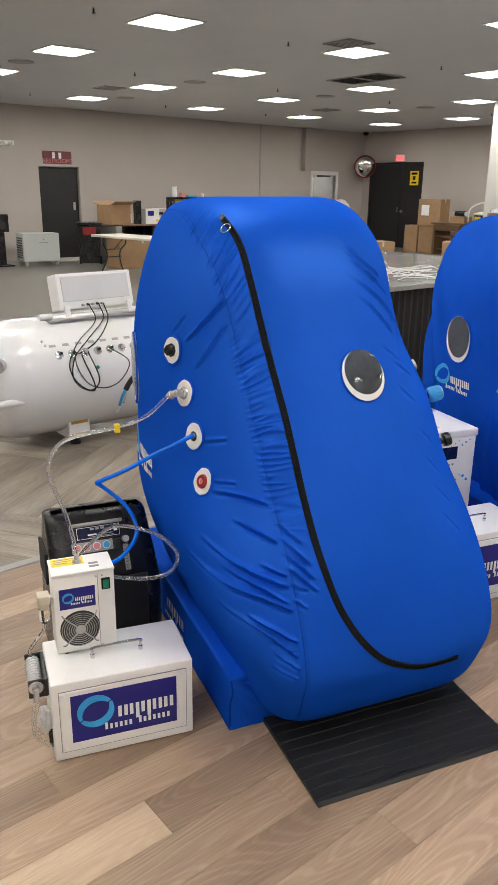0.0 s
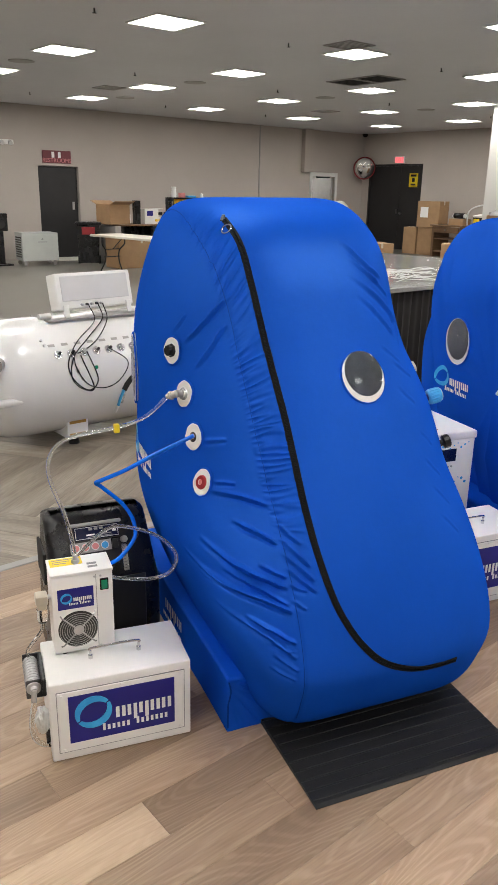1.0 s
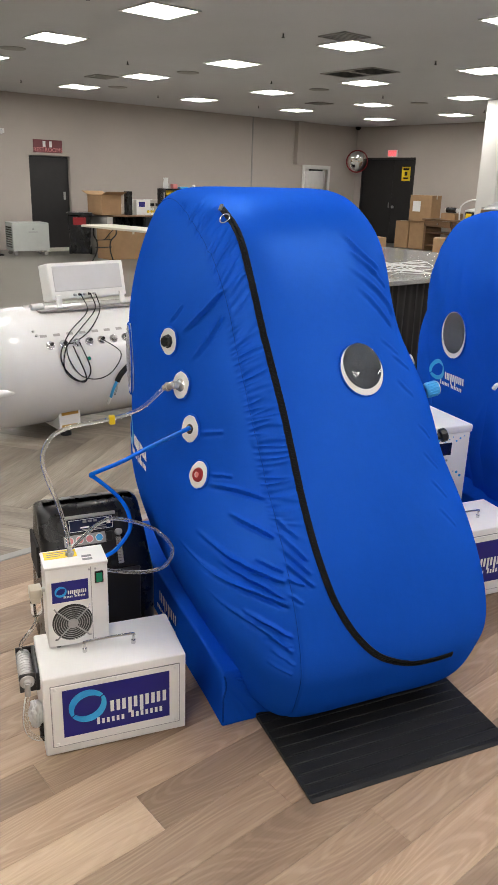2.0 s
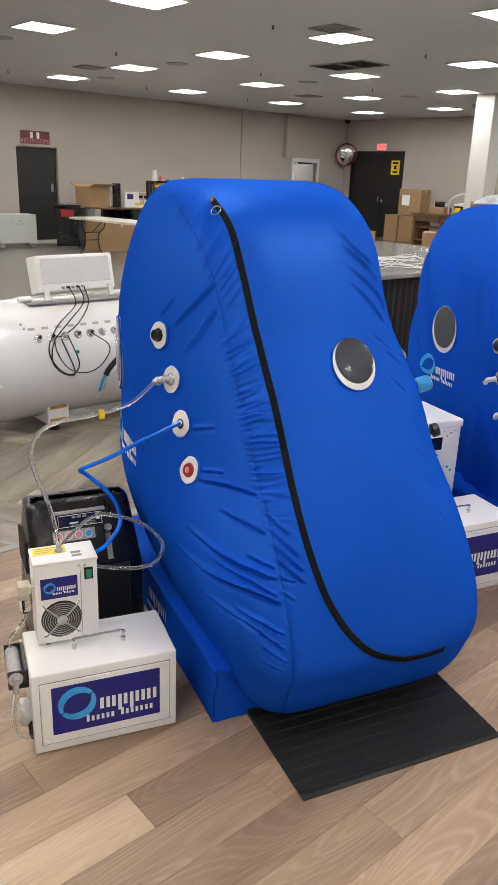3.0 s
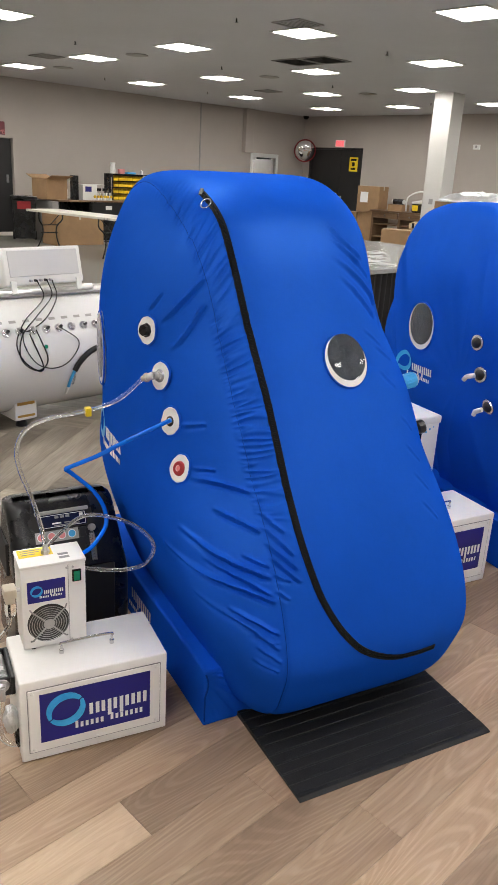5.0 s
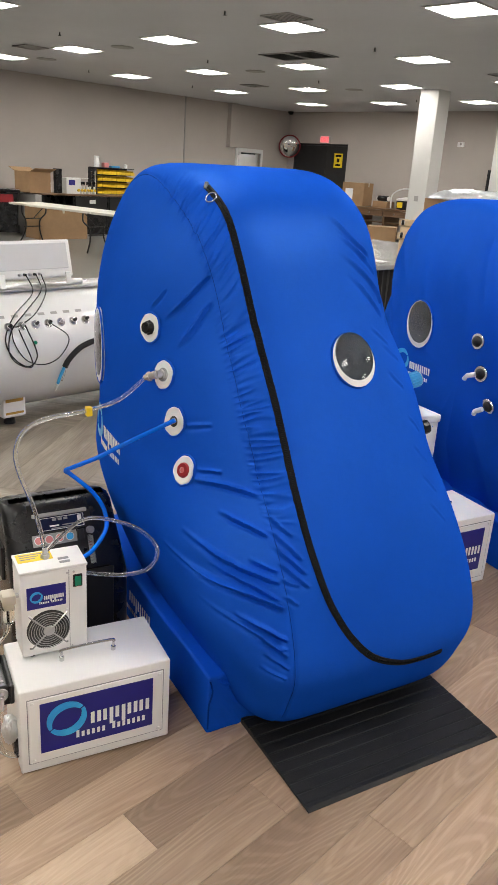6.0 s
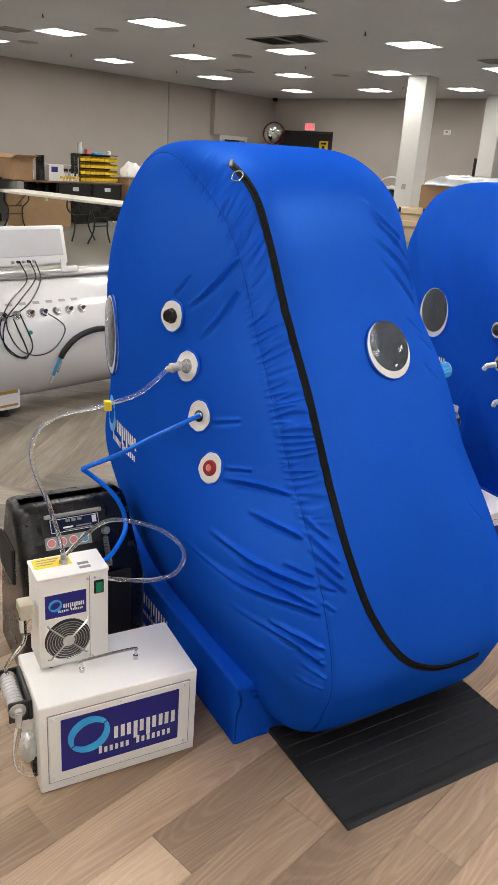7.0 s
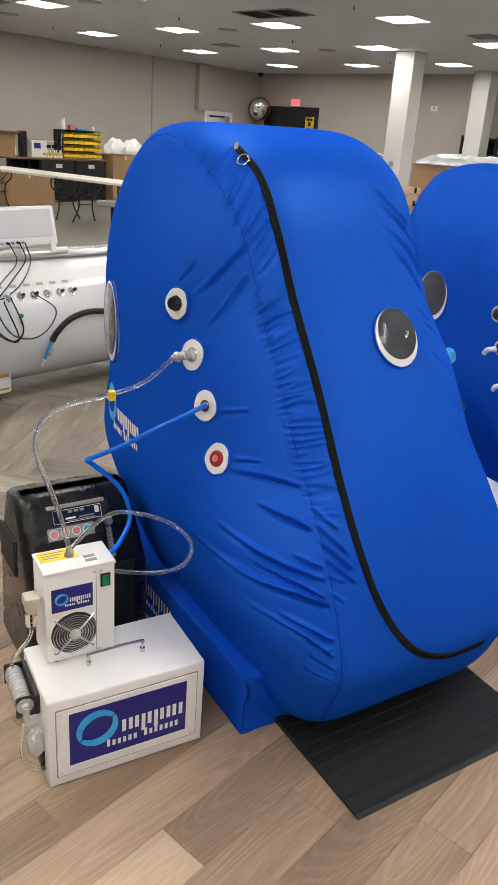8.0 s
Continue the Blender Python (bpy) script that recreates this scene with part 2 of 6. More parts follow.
def box(x0, x1, y0, y1, z0, z1, bevel=0.0, seg=2, bm=None, m=None):
    b = bmesh.new()
    r = bmesh.ops.create_cube(b, size=1)
    for v in r["verts"]:
        v.co = Vector((x0 + (v.co.x + 0.5) * (x1 - x0), y0 + (v.co.y + 0.5) * (y1 - y0), z0 + (v.co.z + 0.5) * (z1 - z0)))
    if bevel:
        bmesh.ops.bevel(b, geom=b.edges[:], offset=bevel, segments=seg, profile=0.5, affect="EDGES")
    if m:
        b.transform(m)
    return merge(bm, b)


def merge(bm, b):
    if bm is None:
        return b
    me = bpy.data.meshes.new("tmp")
    b.to_mesh(me)
    b.free()
    bm.from_mesh(me)
    bpy.data.meshes.remove(me)
    return bm


def rod(p0, p1, r0, r1=None, seg=20, bm=None, bevel=0.0):
    p0, p1 = Vector(p0), Vector(p1)
    b = bmesh.new()
    d = p1 - p0
    bmesh.ops.create_cone(b, cap_ends=True, segments=seg, radius1=r0, radius2=r0 if r1 is None else r1, depth=d.length)
    if bevel:
        es = [e for e in b.edges if any(len(f.verts) > 4 for f in e.link_faces)]
        bmesh.ops.bevel(b, geom=es, offset=bevel, segments=2, profile=0.5, affect="EDGES")
    b.transform(Matrix.Translation((p0 + p1) / 2) @ d.to_track_quat("Z", "Y").to_matrix().to_4x4())
    return merge(bm, b)


def lathe(profile, m, seg=32, bm=None):
    """Turns rows of (radius, height) about the z axis of the pose m."""
    b = bmesh.new()
    rings = []
    for r, h in profile:
        if r < 1e-5:
            rings.append([b.verts.new((0, 0, h))])
        else:
            rings.append([b.verts.new((r * math.cos(2 * math.pi * i / seg), r * math.sin(2 * math.pi * i / seg), h)) for i in range(seg)])
    for a, c in zip(rings, rings[1:]):
        for i in range(seg):
            j = (i + 1) % seg
            if len(a) == 1 and len(c) > 1:
                b.faces.new((a[0], c[i], c[j]))
            elif len(c) == 1 and len(a) > 1:
                b.faces.new((a[i], c[0], a[j]))
            elif len(a) > 1:
                b.faces.new((a[i], c[i], c[j], a[j]))
    bmesh.ops.recalc_face_normals(b, faces=b.faces)
    b.transform(m)
    return merge(bm, b)


def spline(points, n=12):
    """A smooth line through the points."""
    ps = [Vector(p) for p in points]
    ps = [ps[0] * 2 - ps[1]] + ps + [ps[-1] * 2 - ps[-2]]
    out = []
    for i in range(1, len(ps) - 2):
        for k in range(n):
            t = k / n
            a, b, c, d = ps[i - 1:i + 3]
            out.append(0.5 * (2 * b + (c - a) * t + (2 * a - 5 * b + 4 * c - d) * t * t + (3 * b - a - 3 * c + d) * t ** 3))
    out.append(ps[-2])
    return out


def tube(points, r, seg=10, n=10, bm=None, curve=True):
    ps = spline(points, n) if curve else [Vector(p) for p in points]
    b = bmesh.new()
    rings = []
    up = Vector((0.13, 0.2, 0.97))
    for i, p in enumerate(ps):
        d = (ps[min(i + 1, len(ps) - 1)] - ps[max(i - 1, 0)]).normalized()
        x = d.cross(up)
        if x.length < 1e-3:
            x = d.cross(Vector((1, 0, 0)))
        x.normalize()
        y = x.cross(d).normalized()
        up = y
        rings.append([b.verts.new(p + r * (math.cos(2 * math.pi * k / seg) * x + math.sin(2 * math.pi * k / seg) * y)) for k in range(seg)])
    for a, c in zip(rings, rings[1:]):
        for k in range(seg):
            b.faces.new((a[k], a[(k + 1) % seg], c[(k + 1) % seg], c[k]))
    b.faces.new(rings[0][::-1])
    b.faces.new(rings[-1])
    bmesh.ops.recalc_face_normals(b, faces=b.faces)
    return merge(bm, b)


def ring(m, r0, r1, h, seg=40, squash=1.0, uneven=0.0):
    """A flat ring with rounded edges on the plane of the pose m."""
    b = lathe([(r0, 0), (r0, h * 0.8), (r0 + h * 0.3, h), (r1 - h * 0.6, h), (r1, h * 0.5), (r1, 0), (r0, 0)], Matrix.Identity(4), seg)
    for v in b.verts:
        k = pucker(v.co, m, uneven)
        v.co.x, v.co.y = v.co.x * k, v.co.y * squash * k
    b.transform(m)
    return b


def pucker(co, m, uneven):
    """The wavering edge of a hand-sewn patch."""
    a = math.atan2(co.y, co.x)
    q = m.translation.z * 37
    return 1 + uneven * (math.sin(3 * a + q) + 0.7 * math.sin(5 * a + q * 2.3) + 0.5 * math.sin(9 * a + q * 3.1))


def facing(p, n, up=(0, 0, 1)):
    """A pose at p with z along n and y as near to up as may be."""
    z = Vector(n).normalized()
    x = Vector(up).cross(z)
    if x.length < 1e-4:
        x = Vector((1, 0, 0))
    x.normalize()
    y = z.cross(x)
    m = Matrix((x, y, z)).transposed().to_4x4()
    return Matrix.Translation(Vector(p)) @ m


def words(text, size, m, thick=0.0, depth=0.0006):
    cu = bpy.data.curves.new("words", "FONT")
    cu.body, cu.size, cu.align_x, cu.align_y = text, size, "CENTER", "CENTER"
    cu.offset, cu.extrude, cu.resolution_u = thick, depth, 3
    ob = bpy.data.objects.new("words", cu)
    scene.collection.objects.link(ob)
    me = bpy.data.meshes.new_from_object(ob.evaluated_get(bpy.context.evaluated_depsgraph_get()))
    bm = bmesh.new()
    bm.from_mesh(me)
    bpy.data.objects.remove(ob)
    bpy.data.meshes.remove(me)
    bm.transform(m)
    return bm


def swirl(r, m, depth=0.0012, seg=40):
    """A ring of two tapering crescents."""
    b = bmesh.new()
    for half in (0, 1):
        rows = []
        for i in range(seg + 1):
            t = i / seg
            a = math.pi * (half + t * 0.97) + 0.6
            w = r * 0.42 * (0.22 + 0.78 * math.sin(math.pi * (0.12 + 0.8 * t)))
            c, s = math.cos(a), math.sin(a)
            rows.append([b.verts.new((c * q, s * q, z)) for q, z in ((r - w, 0), (r, 0), (r, depth), (r - w, depth))])
        for p, q in zip(rows, rows[1:]):
            for k in range(4):
                b.faces.new((p[k], q[k], q[(k + 1) % 4], p[(k + 1) % 4]))
        b.faces.new(rows[0])
        b.faces.new(rows[-1])
    bmesh.ops.recalc_face_normals(b, faces=b.faces)
    b.transform(m)
    return b


def wrapped(b, m, skin):
    """Lays a flat mark onto a curved cover."""
    if skin:
        inv = m.inverted()
        for v in b.verts:
            h = (inv @ v.co).z
            p, n = skin.side(v.co.x, v.co.z)
            if p is not None:
                v.co = p + n * (h + 0.0012)
    return b


def emblem(parent, m, w, mark=CYAN, ink=PRINT, skin=None):
    """A ring and two rows of plain bars, w wide, in the plane of the pose m (x along the rows)."""
    part("emblem_ring", wrapped(swirl(w * 0.175, m @ Matrix.Translation((-w * 0.285, w * 0.025, 0.0008))), m, skin), mark, parent, "light blue swirl ring", True)
    x = -w * 0.075
    for low in (-0.09, -0.145, -0.145, -0.09, -0.09):
        for a, z0 in ((0.0, -0.09), (0.058, low)):
            big = box(x + w * a, x + w * (a + 0.034), w * z0, w * 0.03, 0.0006, 0.0016, 0.0003, 1)
            big.transform(m)
            part("bar", wrapped(big, m, skin), ink, parent, "bold white bar")
        x += w * 0.112
    x = -w * 0.205
    for i in range(14):
        if i != 6:
            small = box(x, x + w * 0.026, -w * 0.205, -w * (0.15 if i not in (0, 7) else 0.13), 0.0006, 0.0014)
            small.transform(m)
            part("small_bar", wrapped(small, m, skin), ink, parent)
        x += w * 0.0465


# ---- the room ----
floor = single("floor", box(X0 - 2.2, X1 + 0.3, Y0 - 0.3, Y1 + 0.3, -0.2, -0.009), BASE_FLOOR, "grey polished concrete hall floor under the planks", "floor", "structure")
single("ceiling", box(X0 - 0.3, X1 + 0.3, Y0 - 0.3, Y1 + 0.3, ZC, ZC + 0.2), CEILING, "flat grey painted ceiling with square lamps", "ceiling", "structure")


def wall_along_y(x0, x1, y0, y1, holes):
    """A wall between two x planes, with upright holes (ya, yb, top)."""
    b = bmesh.new()
    y = y0
    for a, c, top in sorted(holes):
        box(x0, x1, y, a, -0.009, ZC, 0, 1, b)
        box(x0, x1, a, c, top, ZC, 0, 1, b)
        y = c
    box(x0, x1, y, y1, -0.009, ZC, 0, 1, b)
    return b


def wall_along_x(y0, y1, x0, x1, holes):
    b = wall_along_y(y0, y1, x0, x1, holes)
    for v in b.verts:
        v.co.x, v.co.y = v.co.y, v.co.x
    bmesh.ops.reverse_faces(b, faces=b.faces)
    return b


REST = (7.95, 8.98, 2.10)
SIDE = (16.7, 17.66, 2.10)
PAIR = (-17.2, -15.11, 2.497)
single("wall_west", wall_along_y(X0 - 0.2, X0, Y0 - 0.3, Y1 + 0.2, [REST, SIDE]), WALL, "long greige painted wall with two doorways", "wall", "structure")
single("wall_north", wall_along_x(Y1, Y1 + 0.2, X0, X1 + 0.3, [PAIR]), WALL, "greige painted end wall with a double door", "wall", "structure")
single("wall_east", box(X1, X1 + 0.2, Y0 - 0.3, Y1, -0.009, ZC), WALL, "greige painted side wall", "wall", "structure")
single("wall_south", box(X0, X1, Y0 - 0.2, Y0, -0.009, ZC), WALL, "greige painted wall behind", "wall", "structure")
single("baseboard", box(X0, X0 + 0.012, 9.0, 16.4, -0.005, 0.1), DOOR, "dark baseboard along the long wall", "baseboard", "structure")
single("wall_recess", box(X0 - 1.9, X0 - 1.8, 7.0, 18.6, -0.009, ZC - 0.4), PALE_WALL, "pale wall of the passages behind the doorways", "wall", "structure")

# shallow pilaster strip and the boxed-in pipe on the long wall
single("trim_seam", box(X0 + 0.001, X0 + 0.02, 14.605, 14.64, 0, ZC - 0.001), GREY_METAL, "thin grey joint strip on the wall", "trim", "structure")
single("trim_pipe_box", box(X0 + 0.001, X0 + 0.16, 16.22, 16.54, 2.2, ZC - 0.002, 0.01), WALL, "boxed-in pipe above the doorway", "trim", "structure")


def door_leaf(name, origin_box, label, handle, hinge=None, push=None):
    o = origin_box
    d = thing(name, ((o[0] + o[1]) / 2, (o[2] + o[3]) / 2, 0), 0, label, "door", "", "structure")
    part("leaf", box(*o, 0.004, 1), DOOR, d)
    part("handle", handle, STEEL, d, "small steel handle")
    return d


door_leaf("door_1", (X0 - 0.14, X0 - 0.09, REST[0] + 0.01, REST[1] - 0.01, 0.006, 2.085), "dark painted restroom door in the long wall",
          box(X0 - 0.092, X0 - 0.075, 8.82, 8.88, 1.12, 1.3, 0.006))
mid = (PAIR[0] + PAIR[1]) / 2 + 0.2
door_leaf("door_2", (PAIR[0] + 0.05, mid - 0.004, Y1 + 0.04, Y1 + 0.09, 0.006, 2.44), "dark painted leaf of the double door", box(mid - 0.09, mid - 0.07, Y1 + 0.02, Y1 + 0.041, 1.05, 1.2, 0.004))
d3 = door_leaf("door_3", (mid + 0.004, PAIR[1] - 0.05, Y1 + 0.04, Y1 + 0.09, 0.006, 2.44), "dark painted leaf of the double door with a yellow notice", rod((mid + 0.09, Y1 + 0.0, 1.08), (mid + 0.09, Y1 + 0.041, 1.08), 0.04))
part("frame", box(PAIR[0], PAIR[0] + 0.05, Y1 - 0.01, Y1 + 0.1, 0, 2.497, 0, 1, box(PAIR[1] - 0.05, PAIR[1], Y1 - 0.01, Y1 + 0.1, 0, 2.497, 0, 1, box(PAIR[0] + 0.05, PAIR[1] - 0.05, Y1 - 0.01, Y1 + 0.1, 2.445, 2.497))), DOOR, d3)
b = box(-15.62, -15.30, Y1 + 0.034, Y1 + 0.04, 1.84, 2.24)
note = part("notice", b, YELLOW, d3, "yellow notice with dark bars")
part("bar", box(-15.57, -15.35, Y1 + 0.031, Y1 + 0.034, 2.14, 2.2, 0, 1, box(-15.55, -15.37, Y1 + 0.031, Y1 + 0.034, 1.89, 1.94, 0, 1, box(-15.51, -15.41, Y1 + 0.031, Y1 + 0.034, 1.99, 2.10))), BLACK, note)
# the open side doorway, with its white frame and an inner white door
fr = thing("door_4", (X0, 17.1, 0), 0, "open side doorway with a white frame", "door", "", "structure")
part("frame", box(X0 - 0.02, X0 + 0.03, SIDE[0] - 0.1, SIDE[0], 0, SIDE[2] + 0.11, 0.004, 1, box(X0 - 0.02, X0 + 0.03, SIDE[1], SIDE[1] + 0.1, 0, SIDE[2] + 0.11, 0.004, 1, box(X0 - 0.02, X0 + 0.03, SIDE[0], SIDE[1], SIDE[2], SIDE[2] + 0.11, 0.004, 1))), TRIM, fr, "white door frame")
part("leaf", box(X0 - 0.95, X0 - 0.05, SIDE[1] - 0.07, SIDE[1] - 0.03, 0.01, 2.06), GREY_METAL, fr, "open grey door leaf")
part("pane", box(X0 - 1.79, X0 - 1.76, 16.9, 17.5, 0.9, 1.98), WHITE_PLASTIC, fr, "pale panel behind the doorway")

single("threshold", box(X0 - 0.1, X0 + 0.75, 7.75, 9.12, -0.008, 0.006), TABLE, "pale wooden floor patch before the restroom door", "floor", "structure")

# signs on the walls
s = thing("restroom_sign", (X0 + 0.01, 8.42, 2.16), 0, "maroon restroom sign with white lettering over the door", "sign")
part("board", box(X0 + 0.002, X0 + 0.02, 8.07, 8.79, 2.16, 2.44, 0.004, 1), MAROON, s)
part("lettering", words("RESTROOMS", 0.13, facing((X0 + 0.021, 8.43, 2.22), (1, 0, 0))), PALE_RED, s, "pale red letters")
part("symbol", box(X0 + 0.02, X0 + 0.024, 8.3, 8.37, 2.28, 2.41, 0.001, 1), PRINT, s, "plain white upright shape")
part("symbol", box(X0 + 0.02, X0 + 0.024, 8.46, 8.53, 2.28, 2.41, 0.001, 1), PRINT, s, "plain white upright shape")
s = thing("exit_sign", (-15.98, Y1 - 0.03, 2.52), 0, "small glowing red exit sign over the double door", "sign")
part("housing", box(-16.16, -15.81, Y1 - 0.05, Y1 - 0.001, 2.52, 2.71, 0.005, 1), WHITE_PLASTIC, s)
part("face", box(-16.14, -15.83, Y1 - 0.055, Y1 - 0.05, 2.535, 2.695), EXIT_GLOW, s, "glowing red face")
part("lettering", words("EXIT", 0.15, facing((-15.985, Y1 - 0.056, 2.615), (0, -1, 0))), PALE_RED, s)
s = thing("emergency_lamp", (X0 + 0.05, 7.2, 2.5), 0, "white twin-head emergency lamp on the wall", "emergency light")
part("body", box(X0 + 0.001, X0 + 0.08, 7.0, 7.38, 2.52, 2.62, 0.01), WHITE_PLASTIC, s)
part("head", rod((X0 + 0.07, 7.1, 2.57), (X0 + 0.13, 7.1, 2.54), 0.045), GLOSS_WHITE, s)
part("head", rod((X0 + 0.07, 7.29, 2.57), (X0 + 0.13, 7.29, 2.54), 0.045), GLOSS_WHITE, s)
s = thing("convex_mirror", (X0 + 0.25, Y1 - 0.25, 2.2), 0, "round convex safety mirror with a red rim in the corner", "mirror")
mm = facing((X0 + 0.36, Y1 - 0.32, 2.38), (0.72, -0.66, -0.2))
part("bowl", lathe([(0, 0.12), (0.1, 0.112), (0.2, 0.085), (0.3, 0.03), (0.32, 0)], mm, 40), MIRROR, s, "", True)
part("rim", lathe([(0.31, -0.02), (0.322, 0.03), (0.338, 0.02), (0.338, -0.02), (0.31, -0.02)], mm, 40), RED, s, "red rim", True)
part("bracket", rod(mm @ Vector((0, 0, 0)), (X0 + 0.01, Y1 - 0.02, 2.4), 0.02), BLACK_METAL, s)
s = thing("thermostat", (-11.37, Y1 - 0.02, 2.53), 0, "small white wall thermostat", "thermostat")
part("body", box(-11.47, -11.27, Y1 - 0.03, Y1 - 0.001, 2.52, 2.64, 0.006), WHITE_PLASTIC, s)
part("dial", rod((-11.37, Y1 - 0.04, 2.59), (-11.37, Y1 - 0.029, 2.59), 0.03), GREY_METAL, s)
s = thing("corner_camera", (X0 + 0.15, Y1 - 0.15, 3.25), 0, "small black dome camera below the ceiling", "camera")
part("dome", lathe([(0, 0), (0.05, 0.01), (0.08, 0.05), (0.09, 0.1)], Matrix.Translation((X0 + 0.2, Y1 - 0.2, 3.28)), 20), BLACK, s, "", True)

# ---- ceiling: lamps on a 2.5 x 2.9 m grid, grilles, speakers, sprinklers ----
master = None
for i in range(-5, 5):
    for j in range(-4, 5):
        x, y = -5.20 + 2.5 * i + 0.12 * j, 8.08 + 2.91 * j
        if not (X0 + 0.6 < x < X1 - 0.6 and Y0 + 0.6 < y < Y1 - 0.6):
            continue
        m = Matrix.Translation((x, y, ZC))
        if master is None:
            master = thing("ceiling_lamp", (0, 0, 0), 0, "square recessed ceiling lamp with a glowing white diffuser", "ceiling lamp", "ceiling lamps")
            part("diffuser", box(-0.3, 0.3, -0.3, 0.3, -0.012, -0.004), LAMP, master)
            f = bmesh.new()
            for a in ((-0.325, 0.325, -0.325, -0.3), (-0.325, 0.325, 0.3, 0.325), (-0.325, -0.3, -0.3, 0.3), (0.3, 0.325, -0.3, 0.3)):
                box(*a, -0.016, -0.001, 0, 1, f)
            part("frame", f, TRIM, master, "white frame")
            master.matrix_world = m
        else:
            copy_thing(master, m)


copy_thing(master, Matrix.Translation((X0 - 1.0, 17.0, 2.86)))
single("ceiling_passage", box(X0 - 2.0, X0 - 0.2, 7.0, 18.6, 2.861, 3.0), CEILING, "low ceiling of the passage behind the doorway", "ceiling", "structure")


def grille(x, y, w, d, name, label, along, dark):
    g = thing(name, (x, y, ZC - 0.02), 0, label, "air vent")
    part("backing", box(x - w / 2, x + w / 2, y - d / 2, y + d / 2, ZC - 0.006, ZC - 0.001), GRILLE, g)
    f = bmesh.new()
    for a in ((x - w / 2 - 0.03, x + w / 2 + 0.03, y - d / 2 - 0.03, y - d / 2), (x - w / 2 - 0.03, x + w / 2 + 0.03, y + d / 2, y + d / 2 + 0.03), (x - w / 2 - 0.03, x - w / 2, y - d / 2, y + d / 2), (x + w / 2, x + w / 2 + 0.03, y - d / 2, y + d / 2)):
        box(*a, ZC - 0.016, ZC - 0.001, 0, 1, f)
    part("frame", f, GREY_METAL, g)
    n = 7
    for k in range(1, n):
        if along == "x":
            yy = y - d / 2 + d * k / n
            part("slat", box(x - w / 2, x + w / 2, yy - 0.018, yy + 0.012, ZC - 0.013, ZC - 0.008, 0, 1, None), dark, g)
        else:
            xx = x - w / 2 + w * k / n
            part("slat", box(xx - 0.018, xx + 0.012, y - d / 2, y + d / 2, ZC - 0.013, ZC - 0.008, 0, 1, None), dark, g)


grille(-9.60, 10.0, 0.5, 0.6, "return_grille", "dark square return air grille in the ceiling", "x", GRILLE)
grille(-9.01, 10.0, 0.5, 0.6, "return_grille", "dark square return air grille in the ceiling", "x", GRILLE)
for x, y in ((-7.33, 7.56), (-13.32, 13.06), (-13.4, 7.58), (-7.19, 12.94)):
    grille(x, y, 0.4, 0.4, "supply_vent", "grey slatted air vent in the ceiling", "y", GREY_METAL)
for x, y in ((-11.66, 5.15), (-11.65, 8.26), (-14.61, 8.62), (-11.5, 11.25), (-11.41, 14.21)):
    single("ceiling_speaker", lathe([(0, -0.012), (0.16, -0.012), (0.19, -0.008), (0.19, 0)], Matrix.Translation((x, y, ZC)), 28), GREY_METAL, "round flush ceiling speaker", "speaker", "", "ceiling speakers", True)
for x, y in ((-7.78, 4.27), (-7.78, 6.95), (-11.41, 6.93), (-15.22, 6.85), (-11.3, 9.85), (-15.23, 10.0), (-7.65, 9.82), (-11.16, 12.73), (-15.04, 12.73), (-11.15, 16.25)):
    h = thing("sprinkler", (x, y, ZC - 0.09), 0, "small metal sprinkler head on the ceiling", "sprinkler", "sprinklers")
    part("stem", rod((x, y, ZC - 0.001), (x, y, ZC - 0.045), 0.009, seg=8), BLACK_METAL, h)
    part("deflector", rod((x, y, ZC - 0.045), (x, y, ZC - 0.05), 0.022, seg=10), BLACK_METAL, h)


def column(x, y, label):
    c = thing("column", (x, y, 0), 0, label, "column", "columns", "structure")
    part("shaft", box(x - 0.22, x + 0.22, y - 0.22, y + 0.22, -0.005, ZC - 0.001, 0.01), PALE_WALL, c)
    part("socket", box(x - 0.05, x + 0.05, y - 0.23, y - 0.221, 1.2, 1.31, 0.003), GREY_METAL, c, "grey wall socket")
    return c


column(-9.66, 14.70, "square off-white column with a small grey socket")
column(-9.77, 18.33, "square off-white column near the end wall")

# ---- blue chambers ----
TURN = -16.5
SIDE_LINE = [(-1.60, .20), (-1.58, .32), (-1.635, .52), (-1.765, .82), (-1.925, 1.12), (-2.065, 1.38), (-2.18, 1.52), (-2.34, 1.59), (-2.55, 1.612),
             (-2.76, 1.58), (-2.92, 1.46), (-3.01, 1.2), (-3.04, .9), (-3.02, .6), (-2.95, .38), (-2.8, .2), (-2.5, .1), (-2.1, .05), (-1.82, .028), (-1.665, .075)]


def closed_line(ps, n):
    """n points, evenly spaced, on a smooth closed line."""
    ps = [Vector((a, b, 0)) for a, b in ps]
    out = []
    k = len(ps)
    for i in range(k):
        a, b, c, d = (ps[(i + j - 1) % k] for j in range(4))
        for s in range(24):
            t = s / 24
            out.append(0.5 * (2 * b + (c - a) * t + (2 * a - 5 * b + 4 * c - d) * t * t + (3 * b - a - 3 * c + d) * t ** 3))
    run = [0.0]
    for p, q in zip(out, out[1:] + out[:1]):
        run.append(run[-1] + (q - p).length)
    res, j = [], 0
    for i in range(n):
        want = run[-1] * i / n
        while run[j + 1] < want:
            j += 1
        f = (want - run[j]) / (run[j + 1] - run[j])
        res.append(out[j].lerp(out[(j + 1) % len(out)], f))
    return res


def smoothstep(a, b, x):
    t = min(max((x - a) / (b - a), 0), 1)
    return t * t * (3 - 2 * t)


